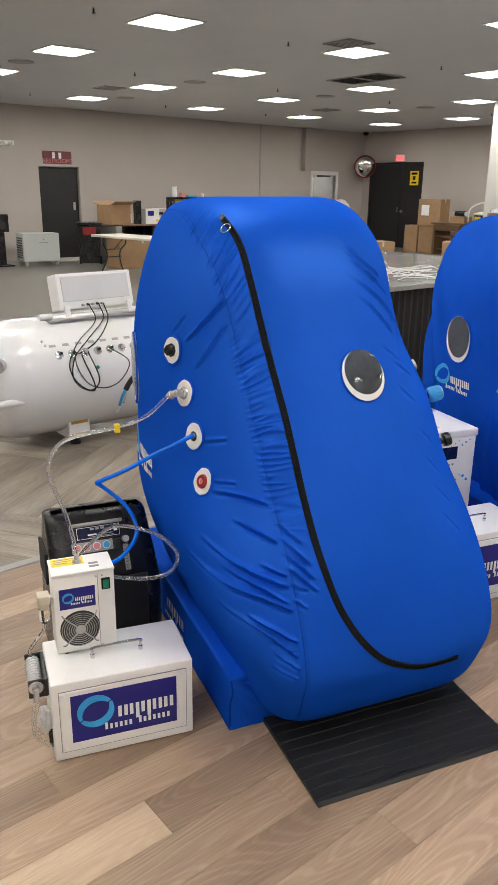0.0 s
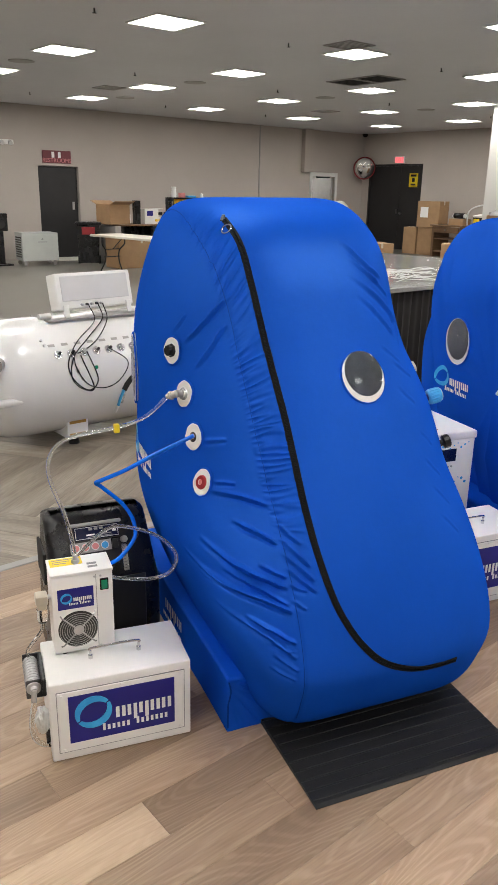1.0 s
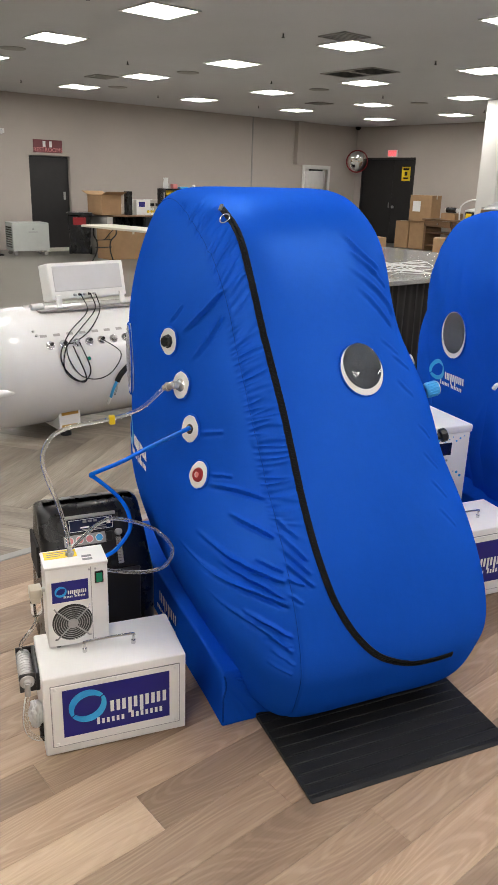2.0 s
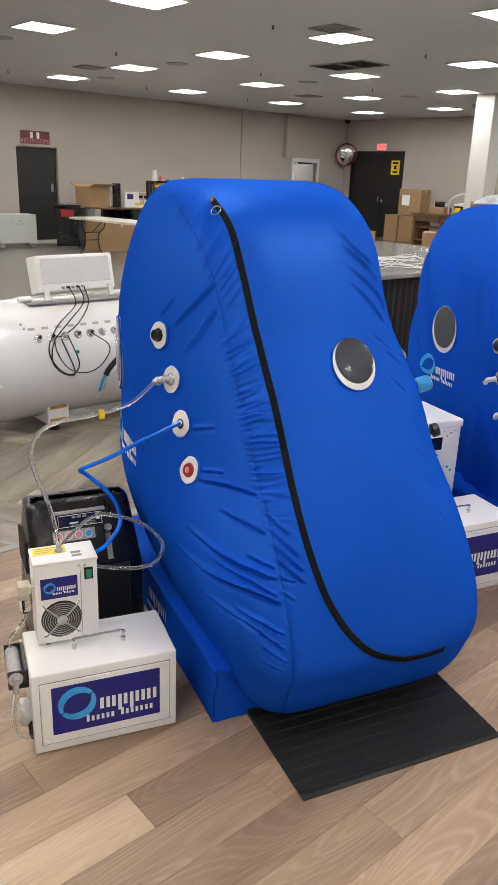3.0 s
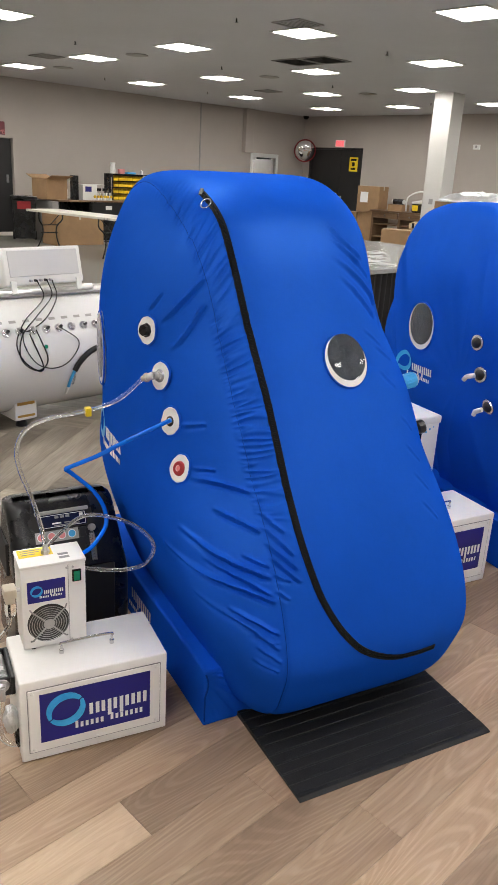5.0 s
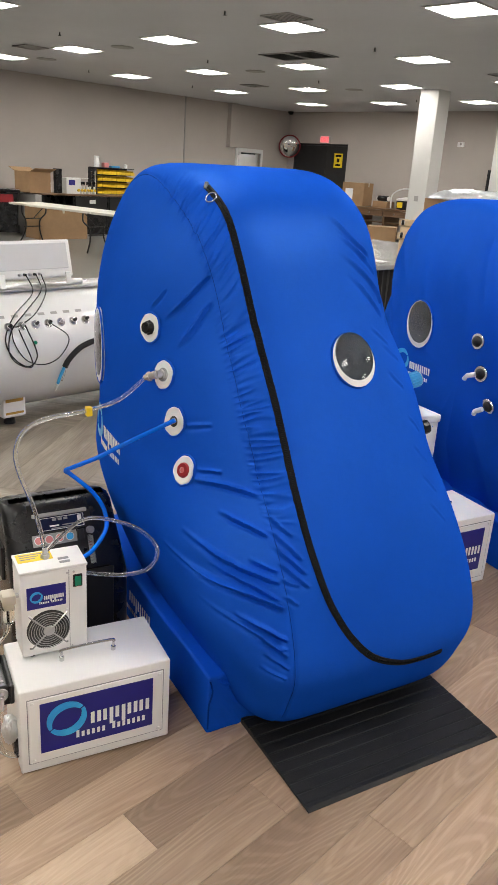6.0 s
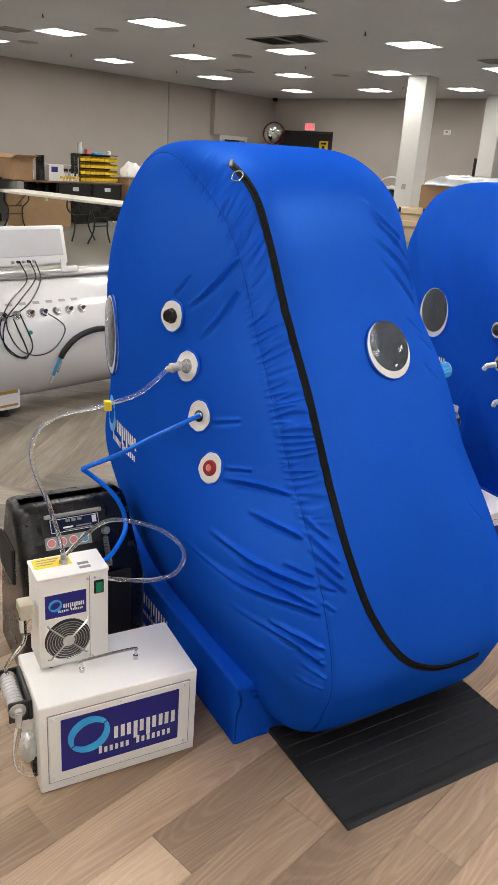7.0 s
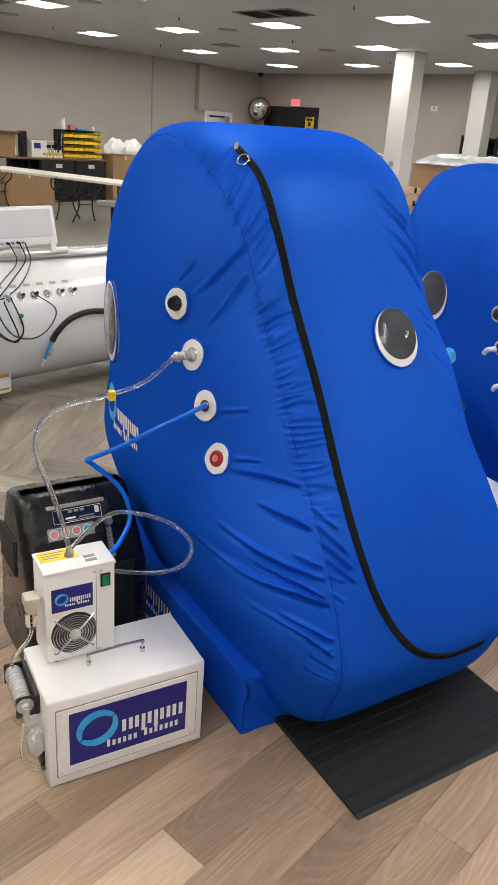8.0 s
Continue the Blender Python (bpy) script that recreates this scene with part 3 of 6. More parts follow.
# long folds of the near panel, that run into the seam: width, height, and the line they follow across the cover (v, z)
SIDE_FOLDS = ((0.0055, 0.0070, ((.725, 1.180), (.780, 1.256), (.832, 1.322))), (0.0060, 0.0057, ((.742, 1.105), (.826, 1.250))), (0.0050, 0.0035, ((.706, 1.205), (.737, 1.268))),
              (0.0060, 0.0089, ((.735, .770), (.795, .778), (.858, .767))), (0.0050, 0.0049, ((.745, .797), (.792, .809))), (0.0060, 0.0041, ((.738, .905), (.79, .925))),
              (0.0055, 0.0089, ((.762, .716), (.811, .697), (.862, .672))), (0.0065, 0.0115, ((.690, .642), (.738, .613), (.805, .586), (.870, .560))),
              (0.0055, 0.0084, ((.715, .592), (.79, .560), (.866, .517))), (0.0070, 0.0128, ((.672, .562), (.717, .552), (.81, .528), (.872, .496))),
              (0.0050, 0.0068, ((.800, .620), (.868, .588))), (0.0055, 0.0092, ((.750, .482), (.81, .452), (.876, .410))))
LOW_FOLDS = ((0.0073, 0.0089, ((.698, .480), (.773, .452), (.83, .410), (.874, .367))), (0.0056, 0.0058, ((.808, .384), (.878, .331))), (0.0056, 0.0042, ((.790, .420), (.873, .386))),
             (0.0056, 0.0047, ((.800, .345), (.872, .300))), (0.0056, 0.0050, ((.868, .722), (.925, .670))), (0.0056, 0.0058, ((.868, .688), (.945, .608))),
             (0.0056, 0.0061, ((.868, .652), (.950, .572))), (0.0056, 0.0061, ((.869, .616), (.955, .538))), (0.0050, 0.0047, ((.870, .572), (.925, .546))), (0.0050, 0.0042, ((.872, .530), (.915, .500))))
# folds of the far shoulder
FAR_FOLDS = ((0.0067, 0.0048, ((1.236, 1.494), (1.295, 1.432), (1.366, 1.372))), (0.0063, 0.0039, ((1.250, 1.442), (1.345, 1.358))), (0.0072, 0.0053, ((1.238, 1.394), (1.325, 1.325), (1.398, 1.250), (1.408, 1.16))),
             (0.0063, 0.0045, ((1.256, 1.334), (1.33, 1.262), (1.384, 1.198))), (0.0054, 0.0030, ((1.300, 1.405), (1.388, 1.316))), (0.0054, 0.0018, ((1.31, 1.18), (1.386, 1.122))),
             (0.0054, 0.0024, ((1.345, 1.132), (1.425, 1.072))), (0.0054, 0.0022, ((1.345, 1.062), (1.41, 1.000))), (0.0045, 0.0018, ((1.40, .93), (1.455, .87))), (0.0045, 0.0018, ((1.40, .85), (1.465, .78))),
             (0.0045, 0.0018, ((1.41, .77), (1.475, .70))), (0.0045, 0.0015, ((1.42, .69), (1.485, .62))))


def crease(P, N, folds):
    """Raises soft ridges, each with a shallow trough under it, along lines on the front of the cover."""
    front = np.where(P[:, 0] > -2.5)[0]
    F = P[front]
    rise = np.zeros(len(P))
    for w, h, line in folds:
        h *= 1.4
        pts = []
        for q in spline([(a, c, 0) for a, c in line], 5):
            pts.append(F[np.argmin((F[:, 1] - q.x) ** 2 + (F[:, 2] - q.y) ** 2 - 1e-5 * F[:, 0])])
        pts = np.array(pts)
        lo, hi = pts.min(0) - 5 * w, pts.max(0) + 5 * w
        near = front[np.all((F > lo) & (F < hi), axis=1)]
        Q = P[near]
        best, side, along = np.full(len(Q), 9.0), np.zeros(len(Q)), np.zeros(len(Q))
        n = len(pts) - 1
        for k in range(n):
            a, d = pts[k], pts[k + 1] - pts[k]
            t = np.clip(((Q - a) @ d) / max(d @ d, 1e-12), 0, 1)
            e = Q - a - t[:, None] * d
            r = np.linalg.norm(e, axis=1)
            up = np.array((0, 0, 1.0)) - d * d[2] / max(d @ d, 1e-12)
            m = r < best
            best[m], side[m], along[m] = r[m], np.sign(e[m] @ up), (k + t[m]) / n
        d = best * np.where(side < 0, -1, 1)
        ends = np.clip(along / 0.3, 0, 1) * np.clip((1.0 - along) / 0.12, 0, 1)
        wide = w * (1.12 - 0.35 * along)
        rise[near] += h * ends * (np.exp(-(d / wide) ** 2) - 0.6 * np.exp(-((d + 1.8 * wide) / (1.15 * wide)) ** 2))
    return P + N * rise[:, None]


def seam_at(z):
    """How far across the cover the stitched seam runs at a height."""
    return 0.910 - 0.052 * z - 0.02 * smoothstep(1.2, 1.5, z)


def cover_power(base, u, z):
    """How square the cover's cross-section is at a place of its outline."""
    return base + 2.0 * smoothstep(1.2, 1.6, z) + 3.0 * smoothstep(-2.2, -2.6, u) * smoothstep(1.1, 1.5, z) + 4.2 * smoothstep(0.85, 0.2, z)


def side_taper(near, z):
    """The covers narrow towards the top, and on the near side also towards the bolster."""
    if near:
        return 1 - 0.17 * smoothstep(1.05, 1.69, z) - 0.24 * smoothstep(0.62, 0.06, z)
    return 1 - 0.20 * smoothstep(0.65, 1.5, z) - 0.16 * smoothstep(0.95, 1.32, z) - 0.06 * smoothstep(0.3, 0.0, z)


def cover_mesh(line, vc, half, mid, ns, nq, wrinkle, seed, base=3.1, drape=0.0, folds=()):
    """An inflated cover: the side line swept across its width, rounded into two side panels, with gathered seams and folds."""
    pts = closed_line(line, ns)
    near, far = half
    grid = []
    for i in range(nq + 1):
        th = math.pi / 2 * (-1 + 2 * i / nq)
        s, c = math.sin(th), math.cos(th)
        row = []
        for p in pts:
            power = cover_power(base, p.x, p.y)
            x = math.copysign(abs(s) ** (2 / power), s)
            rho = max(abs(c), 0) ** (2 / power)
            u = mid[0] + (p.x - mid[0]) * rho
            z = mid[1] + (p.y - mid[1]) * rho
            top = side_taper(x < 0, z) - 0.13 * smoothstep(-2.45, -2.95, u)
            row.append(Vector((u, vc + (near if x < 0 else far) * x * top, z)))
        grid.append(row)
    nrm = []
    for i in range(nq + 1):
        r = []
        for j in range(ns):
            a = grid[min(i + 1, nq)][j] - grid[max(i - 1, 0)][j]
            b = grid[i][(j + 1) % ns] - grid[i][j - 1]
            n = a.cross(b)
            r.append(n.normalized() if n.length > 1e-9 else Vector((0, 1 if i > nq / 2 else -1, 0)))
        nrm.append(r)
    if (grid[nq // 2][0] + nrm[nq // 2][0] * 0.1 - Vector((mid[0], vc, mid[1]))).length < (grid[nq // 2][0] - Vector((mid[0], vc, mid[1]))).length:
        nrm = [[-n for n in r] for r in nrm]
    perim = sum((pts[k] - pts[k - 1]).length for k in range(ns))
    for i in range(nq + 1):
        for j in range(ns):
            p = grid[i][j]
            off = (p.y - vc) / (near if p.y < vc else far)
            a = abs(off)
            d = 0.005 * noise.noise(Vector((p.x * 2.2 + seed, p.y * 2.2, p.z * 2.2)))
            front = smoothstep(-2.75, -2.3, p.x)
            if drape:
                # hanging cloth: broad upright folds
                x = p.x * 0.9 + p.z * 0.28
                f = noise.noise(Vector((x * 7 + seed, p.y * 2, p.z * 0.9)))
                d += drape * (0.30 - abs(f)) * smoothstep(0.3, 0.6, a) * smoothstep(1.5, 1.2, p.z)
            elif off < -0.3:
                dv = p.y - seam_at(p.z)
                # short gathers from the seam towards the zip
                g = smoothstep(-0.022, 0.002, dv) * smoothstep(0.105, 0.035, dv) * front * smoothstep(1.60, 1.50, p.z) * smoothstep(0.60, 0.76, p.z)
                if g > 0.01:
                    slope = -0.75 + 0.95 * smoothstep(0.45, 0.85, p.z) + 0.65 * smoothstep(1.0, 1.4, p.z)
                    s0 = perim * j / ns
                    k = (s0 - dv * slope) / 0.020
                    f = noise.noise(Vector((k, seed + dv * 9, 0.0)))
                    f = math.exp(-(f / 0.26) ** 2) - 0.4
                    d += wrinkle * 0.0088 * g * f * (0.75 + 0.7 * noise.noise(Vector((s0 * 7, seed, 9.0))))
                # the seam itself is pulled in a little
                d -= 0.0028 * math.exp(-(dv / 0.007) ** 2) * front
            grid[i][j] = p + nrm[i][j] * d
    if folds:
        flat = crease(np.array([p[:] for row in grid for p in row]), np.array([n[:] for row in nrm for n in row]), folds)
        grid = [[Vector(flat[i * ns + j]) for j in range(ns)] for i in range(nq + 1)]
    b = bmesh.new()
    vs = [[b.verts.new(p) for p in row] for row in grid[1:-1]]
    ends = [b.verts.new(sum((v.co for v in vs[0]), Vector()) / ns), b.verts.new(sum((v.co for v in vs[-1]), Vector()) / ns)]
    for r, t in zip(vs, vs[1:]):
        for j in range(ns):
            b.faces.new((r[j], r[(j + 1) % ns], t[(j + 1) % ns], t[j]))
    for j in range(ns):
        b.faces.new((vs[0][(j + 1) % ns], vs[0][j], ends[0]))
        b.faces.new((vs[-1][j], vs[-1][(j + 1) % ns], ends[1]))
    bmesh.ops.recalc_face_normals(b, faces=b.faces)
    return b


class Skin:
    """Finds places on a cover, from the front (v, z) or from a side (u, z)."""

    def __init__(self, bm):
        from mathutils.bvhtree import BVHTree
        self.tree = BVHTree.FromBMesh(bm)

    def front(self, v, z):
        p, n, _, _ = self.tree.ray_cast(Vector((0, v, z)), Vector((-1, 0, 0)))
        return p, n

    def side(self, u, z, far=False):
        p, n, _, _ = self.tree.ray_cast(Vector((u, 9 if far else -4, z)), Vector((0, -1 if far else 1, 0)))
        return p, n


def window_on(parent, p, n, r, squash, lean, shift, skin=None):
    """A round vinyl window: a white flange, a dark disc that stands in for the dim inside, and a clear pane set
    off-centre in it.
    """
    if skin:
        q = [skin.side(p.x + a * r * 0.9, p.z + c * r * 0.9) for a, c in ((1, 0), (-1, 0), (0, 1), (0, -1))]
        if all(a[0] is not None for a in q):
            n = (q[0][0] - q[1][0]).cross(q[2][0] - q[3][0]).normalized()
            n = -n if n.y > 0 else n
            p = p + n * max(0.0, max((a[0] - p).dot(n) for a in q)) * 0.8
    m = facing(p + n * 0.001, n) @ pose(0, 0, 0, 0, 0, lean)

    def disc(prof, k, dx=0.0, dy=0.0, seg=48):
        g = lathe(prof, Matrix.Identity(4), seg)
        for v in g.verts:
            v.co.x, v.co.y = v.co.x + dx, v.co.y * squash + dy
        g.transform(m)
        return g
    w = part("window", disc([(0, 0.006), (r * 0.93, 0.006), (r * 0.98, 0.004), (r, -0.004)], 1), VINYL, parent, "white vinyl window rim", True)
    part("stitching", ring(m, r * 0.985, r * 1.035, 0.006, 44, squash), BLUE, w, "", True)
    k = r * 0.87
    # the cover is solid, so the dim inside is painted as a dark disc
    part("inside_disc", disc([(0, 0.0072), (k, 0.0072), (k, 0.005)], 1, shift * 0.35, shift), DIM_INSIDE, w, "dark grey disc standing in for the dim chamber inside")
    part("pane", disc([(0, 0.0140), (k * 0.2, 0.0137), (k * 0.4, 0.0130), (k * 0.6, 0.0118), (k * 0.8, 0.0101), (k, 0.0078), (k, 0.0076), (0, 0.0076)], 1, shift * 0.35, shift), CLEAR, w, "clear pane", True)
    return w


def patch(parent, p, n, rx, squash):
    m = facing(p + n * 0.002, n)
    b = lathe([(0, 0.004), (rx * 0.9, 0.004), (rx, 0.0)], Matrix.Identity(4), 48)
    for v in b.verts:
        k = pucker(v.co, m, 0.022)
        v.co.x, v.co.y = v.co.x * k, v.co.y * squash * k
    b.transform(m)
    w = part("port", b, VINYL, parent, "white vinyl port patch", True)
    b = ring(m, rx * 0.95, rx * 1.07, 0.0048, 48, squash, 0.022)
    part("stitching", b, BLUE, w, "", True)
    return w, m


def fitting(parent, m, kind):
    if kind == "black cap":
        part("cap", lathe([(0, 0.022), (0.015, 0.022), (0.0175, 0.019), (0.0175, 0.009), (0.021, 0.008), (0.022, 0.006), (0.022, 0.0)], m, 8), BLACK, parent, "black screw cap")
    elif kind == "red button":
        part("flange", lathe([(0.009, 0.010), (0.019, 0.010), (0.022, 0.006), (0.0235, 0)], m, 28), RED, parent, "red ring", True)
        part("button", lathe([(0, 0.008), (0.008, 0.008), (0.0088, 0.006), (0.009, 0.0)], m, 20), PALE_RED, parent, "pale red button", True)
    elif kind == "elbow":
        part("flange", lathe([(0, 0.008), (0.017, 0.008), (0.020, 0.005), (0.020, 0)], m, 28), WIRE, parent, "metal flange", True)
        b = rod(m @ Vector((0, 0, 0.008)), m @ Vector((0, 0, 0.016)), 0.016, seg=6, bevel=0.001)
        rod(m @ Vector((0, 0, 0.014)), m @ Vector((0, 0, 0.034)), 0.0115, bm=b, bevel=0.001)
        rod(m @ Vector((0.002, 0.001, 0.030)), m @ Vector((-0.021, -0.010, 0.035)), 0.0125, 0.0115, bm=b, bevel=0.001)
        rod(m @ Vector((-0.018, -0.009, 0.035)), m @ Vector((-0.025, -0.012, 0.0365)), 0.0142, seg=8, bm=b)
        rod(m @ Vector((-0.024, -0.011, 0.036)), m @ Vector((-0.036, -0.017, 0.038)), 0.0088, bm=b)
        part("elbow", b, WIRE, parent, "pale metal hose elbow", True)
    elif kind == "plug":
        part("flange", lathe([(0, 0.007), (0.012, 0.007), (0.016, 0.004), (0.016, 0)], m, 28), BLACK_METAL, parent, "dark metal flange", True)
        part("nipple", rod(m @ Vector((0, 0, 0.006)), m @ Vector((0.014, 0.006, 0.02)), 0.009, 0.008, 14), WIRE, parent, "pale nipple", True)
    elif kind == "chrome cap":
        part("flange", lathe([(0.02, 0.008), (0.034, 0.008), (0.037, 0.004), (0.037, 0)], m, 28), CHROME, parent, "chrome flange", True)
        part("cap", lathe([(0, 0.026), (0.012, 0.024), (0.021, 0.018), (0.025, 0.008), (0.026, 0.0)], m, 24), BLACK_METAL, parent, "black cap", True)


def seam_line(skin, parent):
    """The stitched seam along the edge of the side panel."""
    b = bmesh.new()
    run = []
    for k in range(90):
        z = 0.12 + 1.30 * k / 89
        run.append(skin.front(seam_at(z), z))
    for k in range(40):
        u = run[89][0].x - 0.012 - 0.5 * k / 39
        q, n, _, _ = skin.tree.ray_cast(Vector((u, seam_at(1.47 + 0.10 * min(1, k / 12)), 3)), Vector((0, 0, -1)))
        run.append((q, n))
    run = [q + n * 0.0012 for q, n in run if q is not None]
    tube(run, 0.0009, 5, 1, b, False)
    part("seam", b, STITCH, parent, "dark stitched seam", True)


CV, CH, CM = 1.19, (0.523, 0.465), (-2.53, 0.76)
bm = cover_mesh(SIDE_LINE, CV, CH, CM, 1800, 420, 1.0, 2.0, 3.1, 0.0, SIDE_FOLDS + LOW_FOLDS + FAR_FOLDS)
skin = Skin(bm)
ch = thing("hyperbaric_chamber", (-2.35, CV, 0), TURN, "tall inflated blue nylon sitting hyperbaric chamber on foam bolsters", "hyperbaric chamber", "blue chambers")
part("cover", bm, BLUE, ch, "", True)
seam_line(skin, ch)

# front zip, from the top down and round to the far side
ZIP = [(.892, 1.548), (.904, 1.472), (.911, 1.366), (.924, 1.228), (.935, 1.108), (.944, 1.004), (.950, .874), (.956, .750), (.969, .640), (.996, .53), (1.027, .455), (1.078, .375), (1.155, .300), (1.27, .246), (1.36, .236), (1.43, .240)]
zl = []
for q in spline([(a, c, 0) for a, c in ZIP], 10):
    p, n = skin.front(q.x, q.y)
    zl.append((p, n))


def strip(line, w, h, bm=None):
    b = bmesh.new()
    rows = []
    for i, (p, n) in enumerate(line):
        d = (line[min(i + 1, len(line) - 1)][0] - line[max(i - 1, 0)][0]).normalized()
        s = d.cross(n).normalized()
        rows.append([b.verts.new(p + s * k * w + n * z) for k, z in ((-1, -0.001), (-0.9, h), (0.9, h), (1, -0.001))])
    for r, t in zip(rows, rows[1:]):
        for k in range(3):
            b.faces.new((r[k], r[k + 1], t[k + 1], t[k]))
    bmesh.ops.recalc_face_normals(b, faces=b.faces)
    return merge(bm, b)


zp = part("zip", strip(zl, 0.0108, 0.003), TAPE, ch, "black zip tape curving round the front", True)
teeth = bmesh.new()
for (p, n), (p2, _) in zip(zl, zl[1:]):
    for f in (0.0, 0.33, 0.66):
        q = p.lerp(p2, f) + n * 0.0035
        d = (p2 - p).normalized()
        s = d.cross(n).normalized()
        tube([q - s * 0.0035, q + s * 0.0035], (p2 - p).length * 0.11, 5, 1, teeth, False)
part("teeth", teeth, TAPE, zp, "black coil teeth")
p, n = zl[0]
sl = part("slider", box(-0.006, 0.006, -0.014, 0.010, 0.002, 0.010, 0.003, 2, None, facing(p, n)), BLACK_METAL, zp, "black zip slider")
rp, rn = skin.front(ZIP[0][0] - 0.010, ZIP[0][1] - 0.034)
mr = facing(rp + rn * 0.007, rn)
part("pull_ring", tube([mr @ Vector((0.015 * math.cos(a * math.pi / 12), 0.017 * math.sin(a * math.pi / 12), 0.004 * math.sin(a * math.pi / 12))) for a in range(25)], 0.0024, 8, 2), CHROME, zp, "steel pull ring", True)
part("pull_tab", box(-0.005, 0.005, -0.026, 0.0, 0.008, 0.0115, 0.0015, 1, None, facing(p, n)), BLACK_METAL, zp)

p, n = skin.front(1.218, 1.094)
window_on(ch, p, n, 0.0745, 1.12, 8, 0.010)
p, n = skin.side(-2.655, 1.0)
window_on(ch, p, n, 0.105, 1.24, 0, 0.008)
PORTS = [(-2.214, 1.150, "black cap"), (-2.141, 1.026, "elbow"), (-2.066, 0.906, "plug"), (-1.990, 0.783, "red button")]
port_at = []
for u, z, kind in PORTS:
    p, n = skin.side(u, z)
    w, m = patch(ch, p, n, 0.041, 1.08)
    fitting(w, m, kind)
    port_at.append((p, n, m))
# fittings on the far side
for u, z, kind in ((-2.29, 1.17, "chrome cap"), (-2.2, 1.03, "red"), (-2.14, 0.93, "blue"), (-2.06, 0.78, "black")):
    p, n = skin.side(u, z, True)
    w, m = patch(ch, p, n, 0.034, 1.2)
    if kind == "blue":
        part("neck", lathe([(0, 0.035), (0.012, 0.035), (0.014, 0.0)], m, 24), NAVY, w, "dark blue neck", True)
        b = bmesh.new()
        prof = [(0, 0.080), (0.023, 0.080), (0.026, 0.076), (0.027, 0.038), (0.024, 0.032), (0, 0.032)]
        lathe(prof, m, 30, b)
        kn = part("valve_knob", b, SKY_BLUE, w, "light blue valve knob", True)
        rb = bmesh.new()
        for k in range(16):
            a = 2 * math.pi * k / 16
            rod(m @ Vector((0.0266 * math.cos(a), 0.0266 * math.sin(a), 0.040)), m @ Vector((0.0260 * math.cos(a), 0.0260 * math.sin(a), 0.075)), 0.0022, seg=6, bm=rb)
        part("grip", rb, SKY_BLUE, kn)
        part("end_cap", lathe([(0, 0.085), (0.020, 0.084), (0.025, 0.079)], m, 30), STEEL, kn, "", True)
    elif kind == "black":
        part("valve_knob", lathe([(0, 0.062), (0.022, 0.062), (0.025, 0.058), (0.025, 0.040), (0.012, 0.036), (0.012, 0)], m, 12), BLACK, w, "black knob")
    elif kind == "chrome cap":
        fitting(w, m, "chrome cap")
    else:
        part("valve", lathe([(0, 0.03), (0.02, 0.03), (0.022, 0.0)], m, 20), STEEL, w, "steel valve", True)
p, n = skin.side(-2.545, 0.725)
emblem(ch, facing(p, Vector((0, -1, 0))), 0.35, CYAN, PRINT, skin)


def bolster(name, u0, u1, v0, v1, h, label):
    t = thing(name, ((u0 + u1) / 2, (v0 + v1) / 2, 0), TURN, label, "foam bolster", "blue bolsters")
    b = box(u0, u1, v0, v1, 0.0, h, 0.009, 3)
    bmesh.ops.subdivide_edges(b, edges=[e for e in b.edges if e.calc_length() > 0.08], cuts=30, use_grid_fill=True)
    for v in b.verts:
        if v.co.z > 0.004:
            k = noise.noise(v.co * 5) * 0.005
            if v.co.x > u1 - 0.03:
                a = math.atan2(v.co.z - h, v.co.y - v0 + 0.02)
                k += 0.014 * noise.noise(Vector((a * 11, v0, 2))) * smoothstep(0.0, 0.08, v.co.y - v0)
            v.co += Vector((k, k * 0.6, k * 0.3))
    part("cover", b, BLUE, t, "", True)
    r = 0.003
    part("piping", tube([(u1, v0 + 0.004, 0.02), (u1 + 0.001, v0 + 0.003, h * 0.5), (u1 - 0.006, v0 + 0.006, h - 0.012), (u1 - 0.3, v0 + 0.008, h - 0.006), (u0 + 0.02, v0 + 0.008, h - 0.008)], r, 6, 8), STITCH, t, "piped seam", True)
    return t


near_bolster = bolster("foam_bolster", -2.95, -1.795, 0.737, 0.99, 0.20, "long blue nylon-covered foam bolster beside the chamber")
bars = bmesh.new()
for k in range(10):
    box(-2.45 + 0.021 * k, -2.45 + 0.021 * k + 0.0075, 0.7335, 0.7345, 0.095 - (0.02 if k in (3, 5) else 0), 0.135, 0, 1, bars)
for k in range(12):
    box(-2.48 + 0.0195 * k, -2.48 + 0.0195 * k + 0.010, 0.7335, 0.7345, 0.052, 0.068, 0, 1, bars)
part("printed_bars", bars, PRINT, near_bolster, "row of white printed bars")
bolster("foam_bolster", -2.95, -1.80, 1.44, 1.665, 0.20, "long blue nylon-covered foam bolster on the chamber's far side")

# ---- the second chamber ----
LINE2 = [(-1.78, .19), (-1.76, .3), (-1.82, .5), (-1.96, .8), (-2.12, 1.07), (-2.28, 1.29), (-2.45, 1.43), (-2.63, 1.51), (-2.82, 1.54), (-2.99, 1.52),
         (-3.13, 1.44), (-3.21, 1.22), (-3.25, .9), (-3.23, .6), (-3.15, .36), (-2.98, .19), (-2.65, .1), (-2.3, .05), (-2.0, .03), (-1.85, .09)]
LINE2 = [(u - 0.09 * smoothstep(-2.6, -3.1, u), z) for u, z in LINE2]
CV2 = 2.80
bm = cover_mesh(LINE2, CV2, (0.452, 0.45), (-2.665, 0.77), 520, 190, 0.35, 9.0, 7.0, 0.055)
skin2 = Skin(bm)
ch2 = thing("hyperbaric_chamber", (-2.5, CV2, 0), TURN, "second blue nylon hyperbaric chamber, smoother, beside the first", "hyperbaric chamber", "blue chambers")
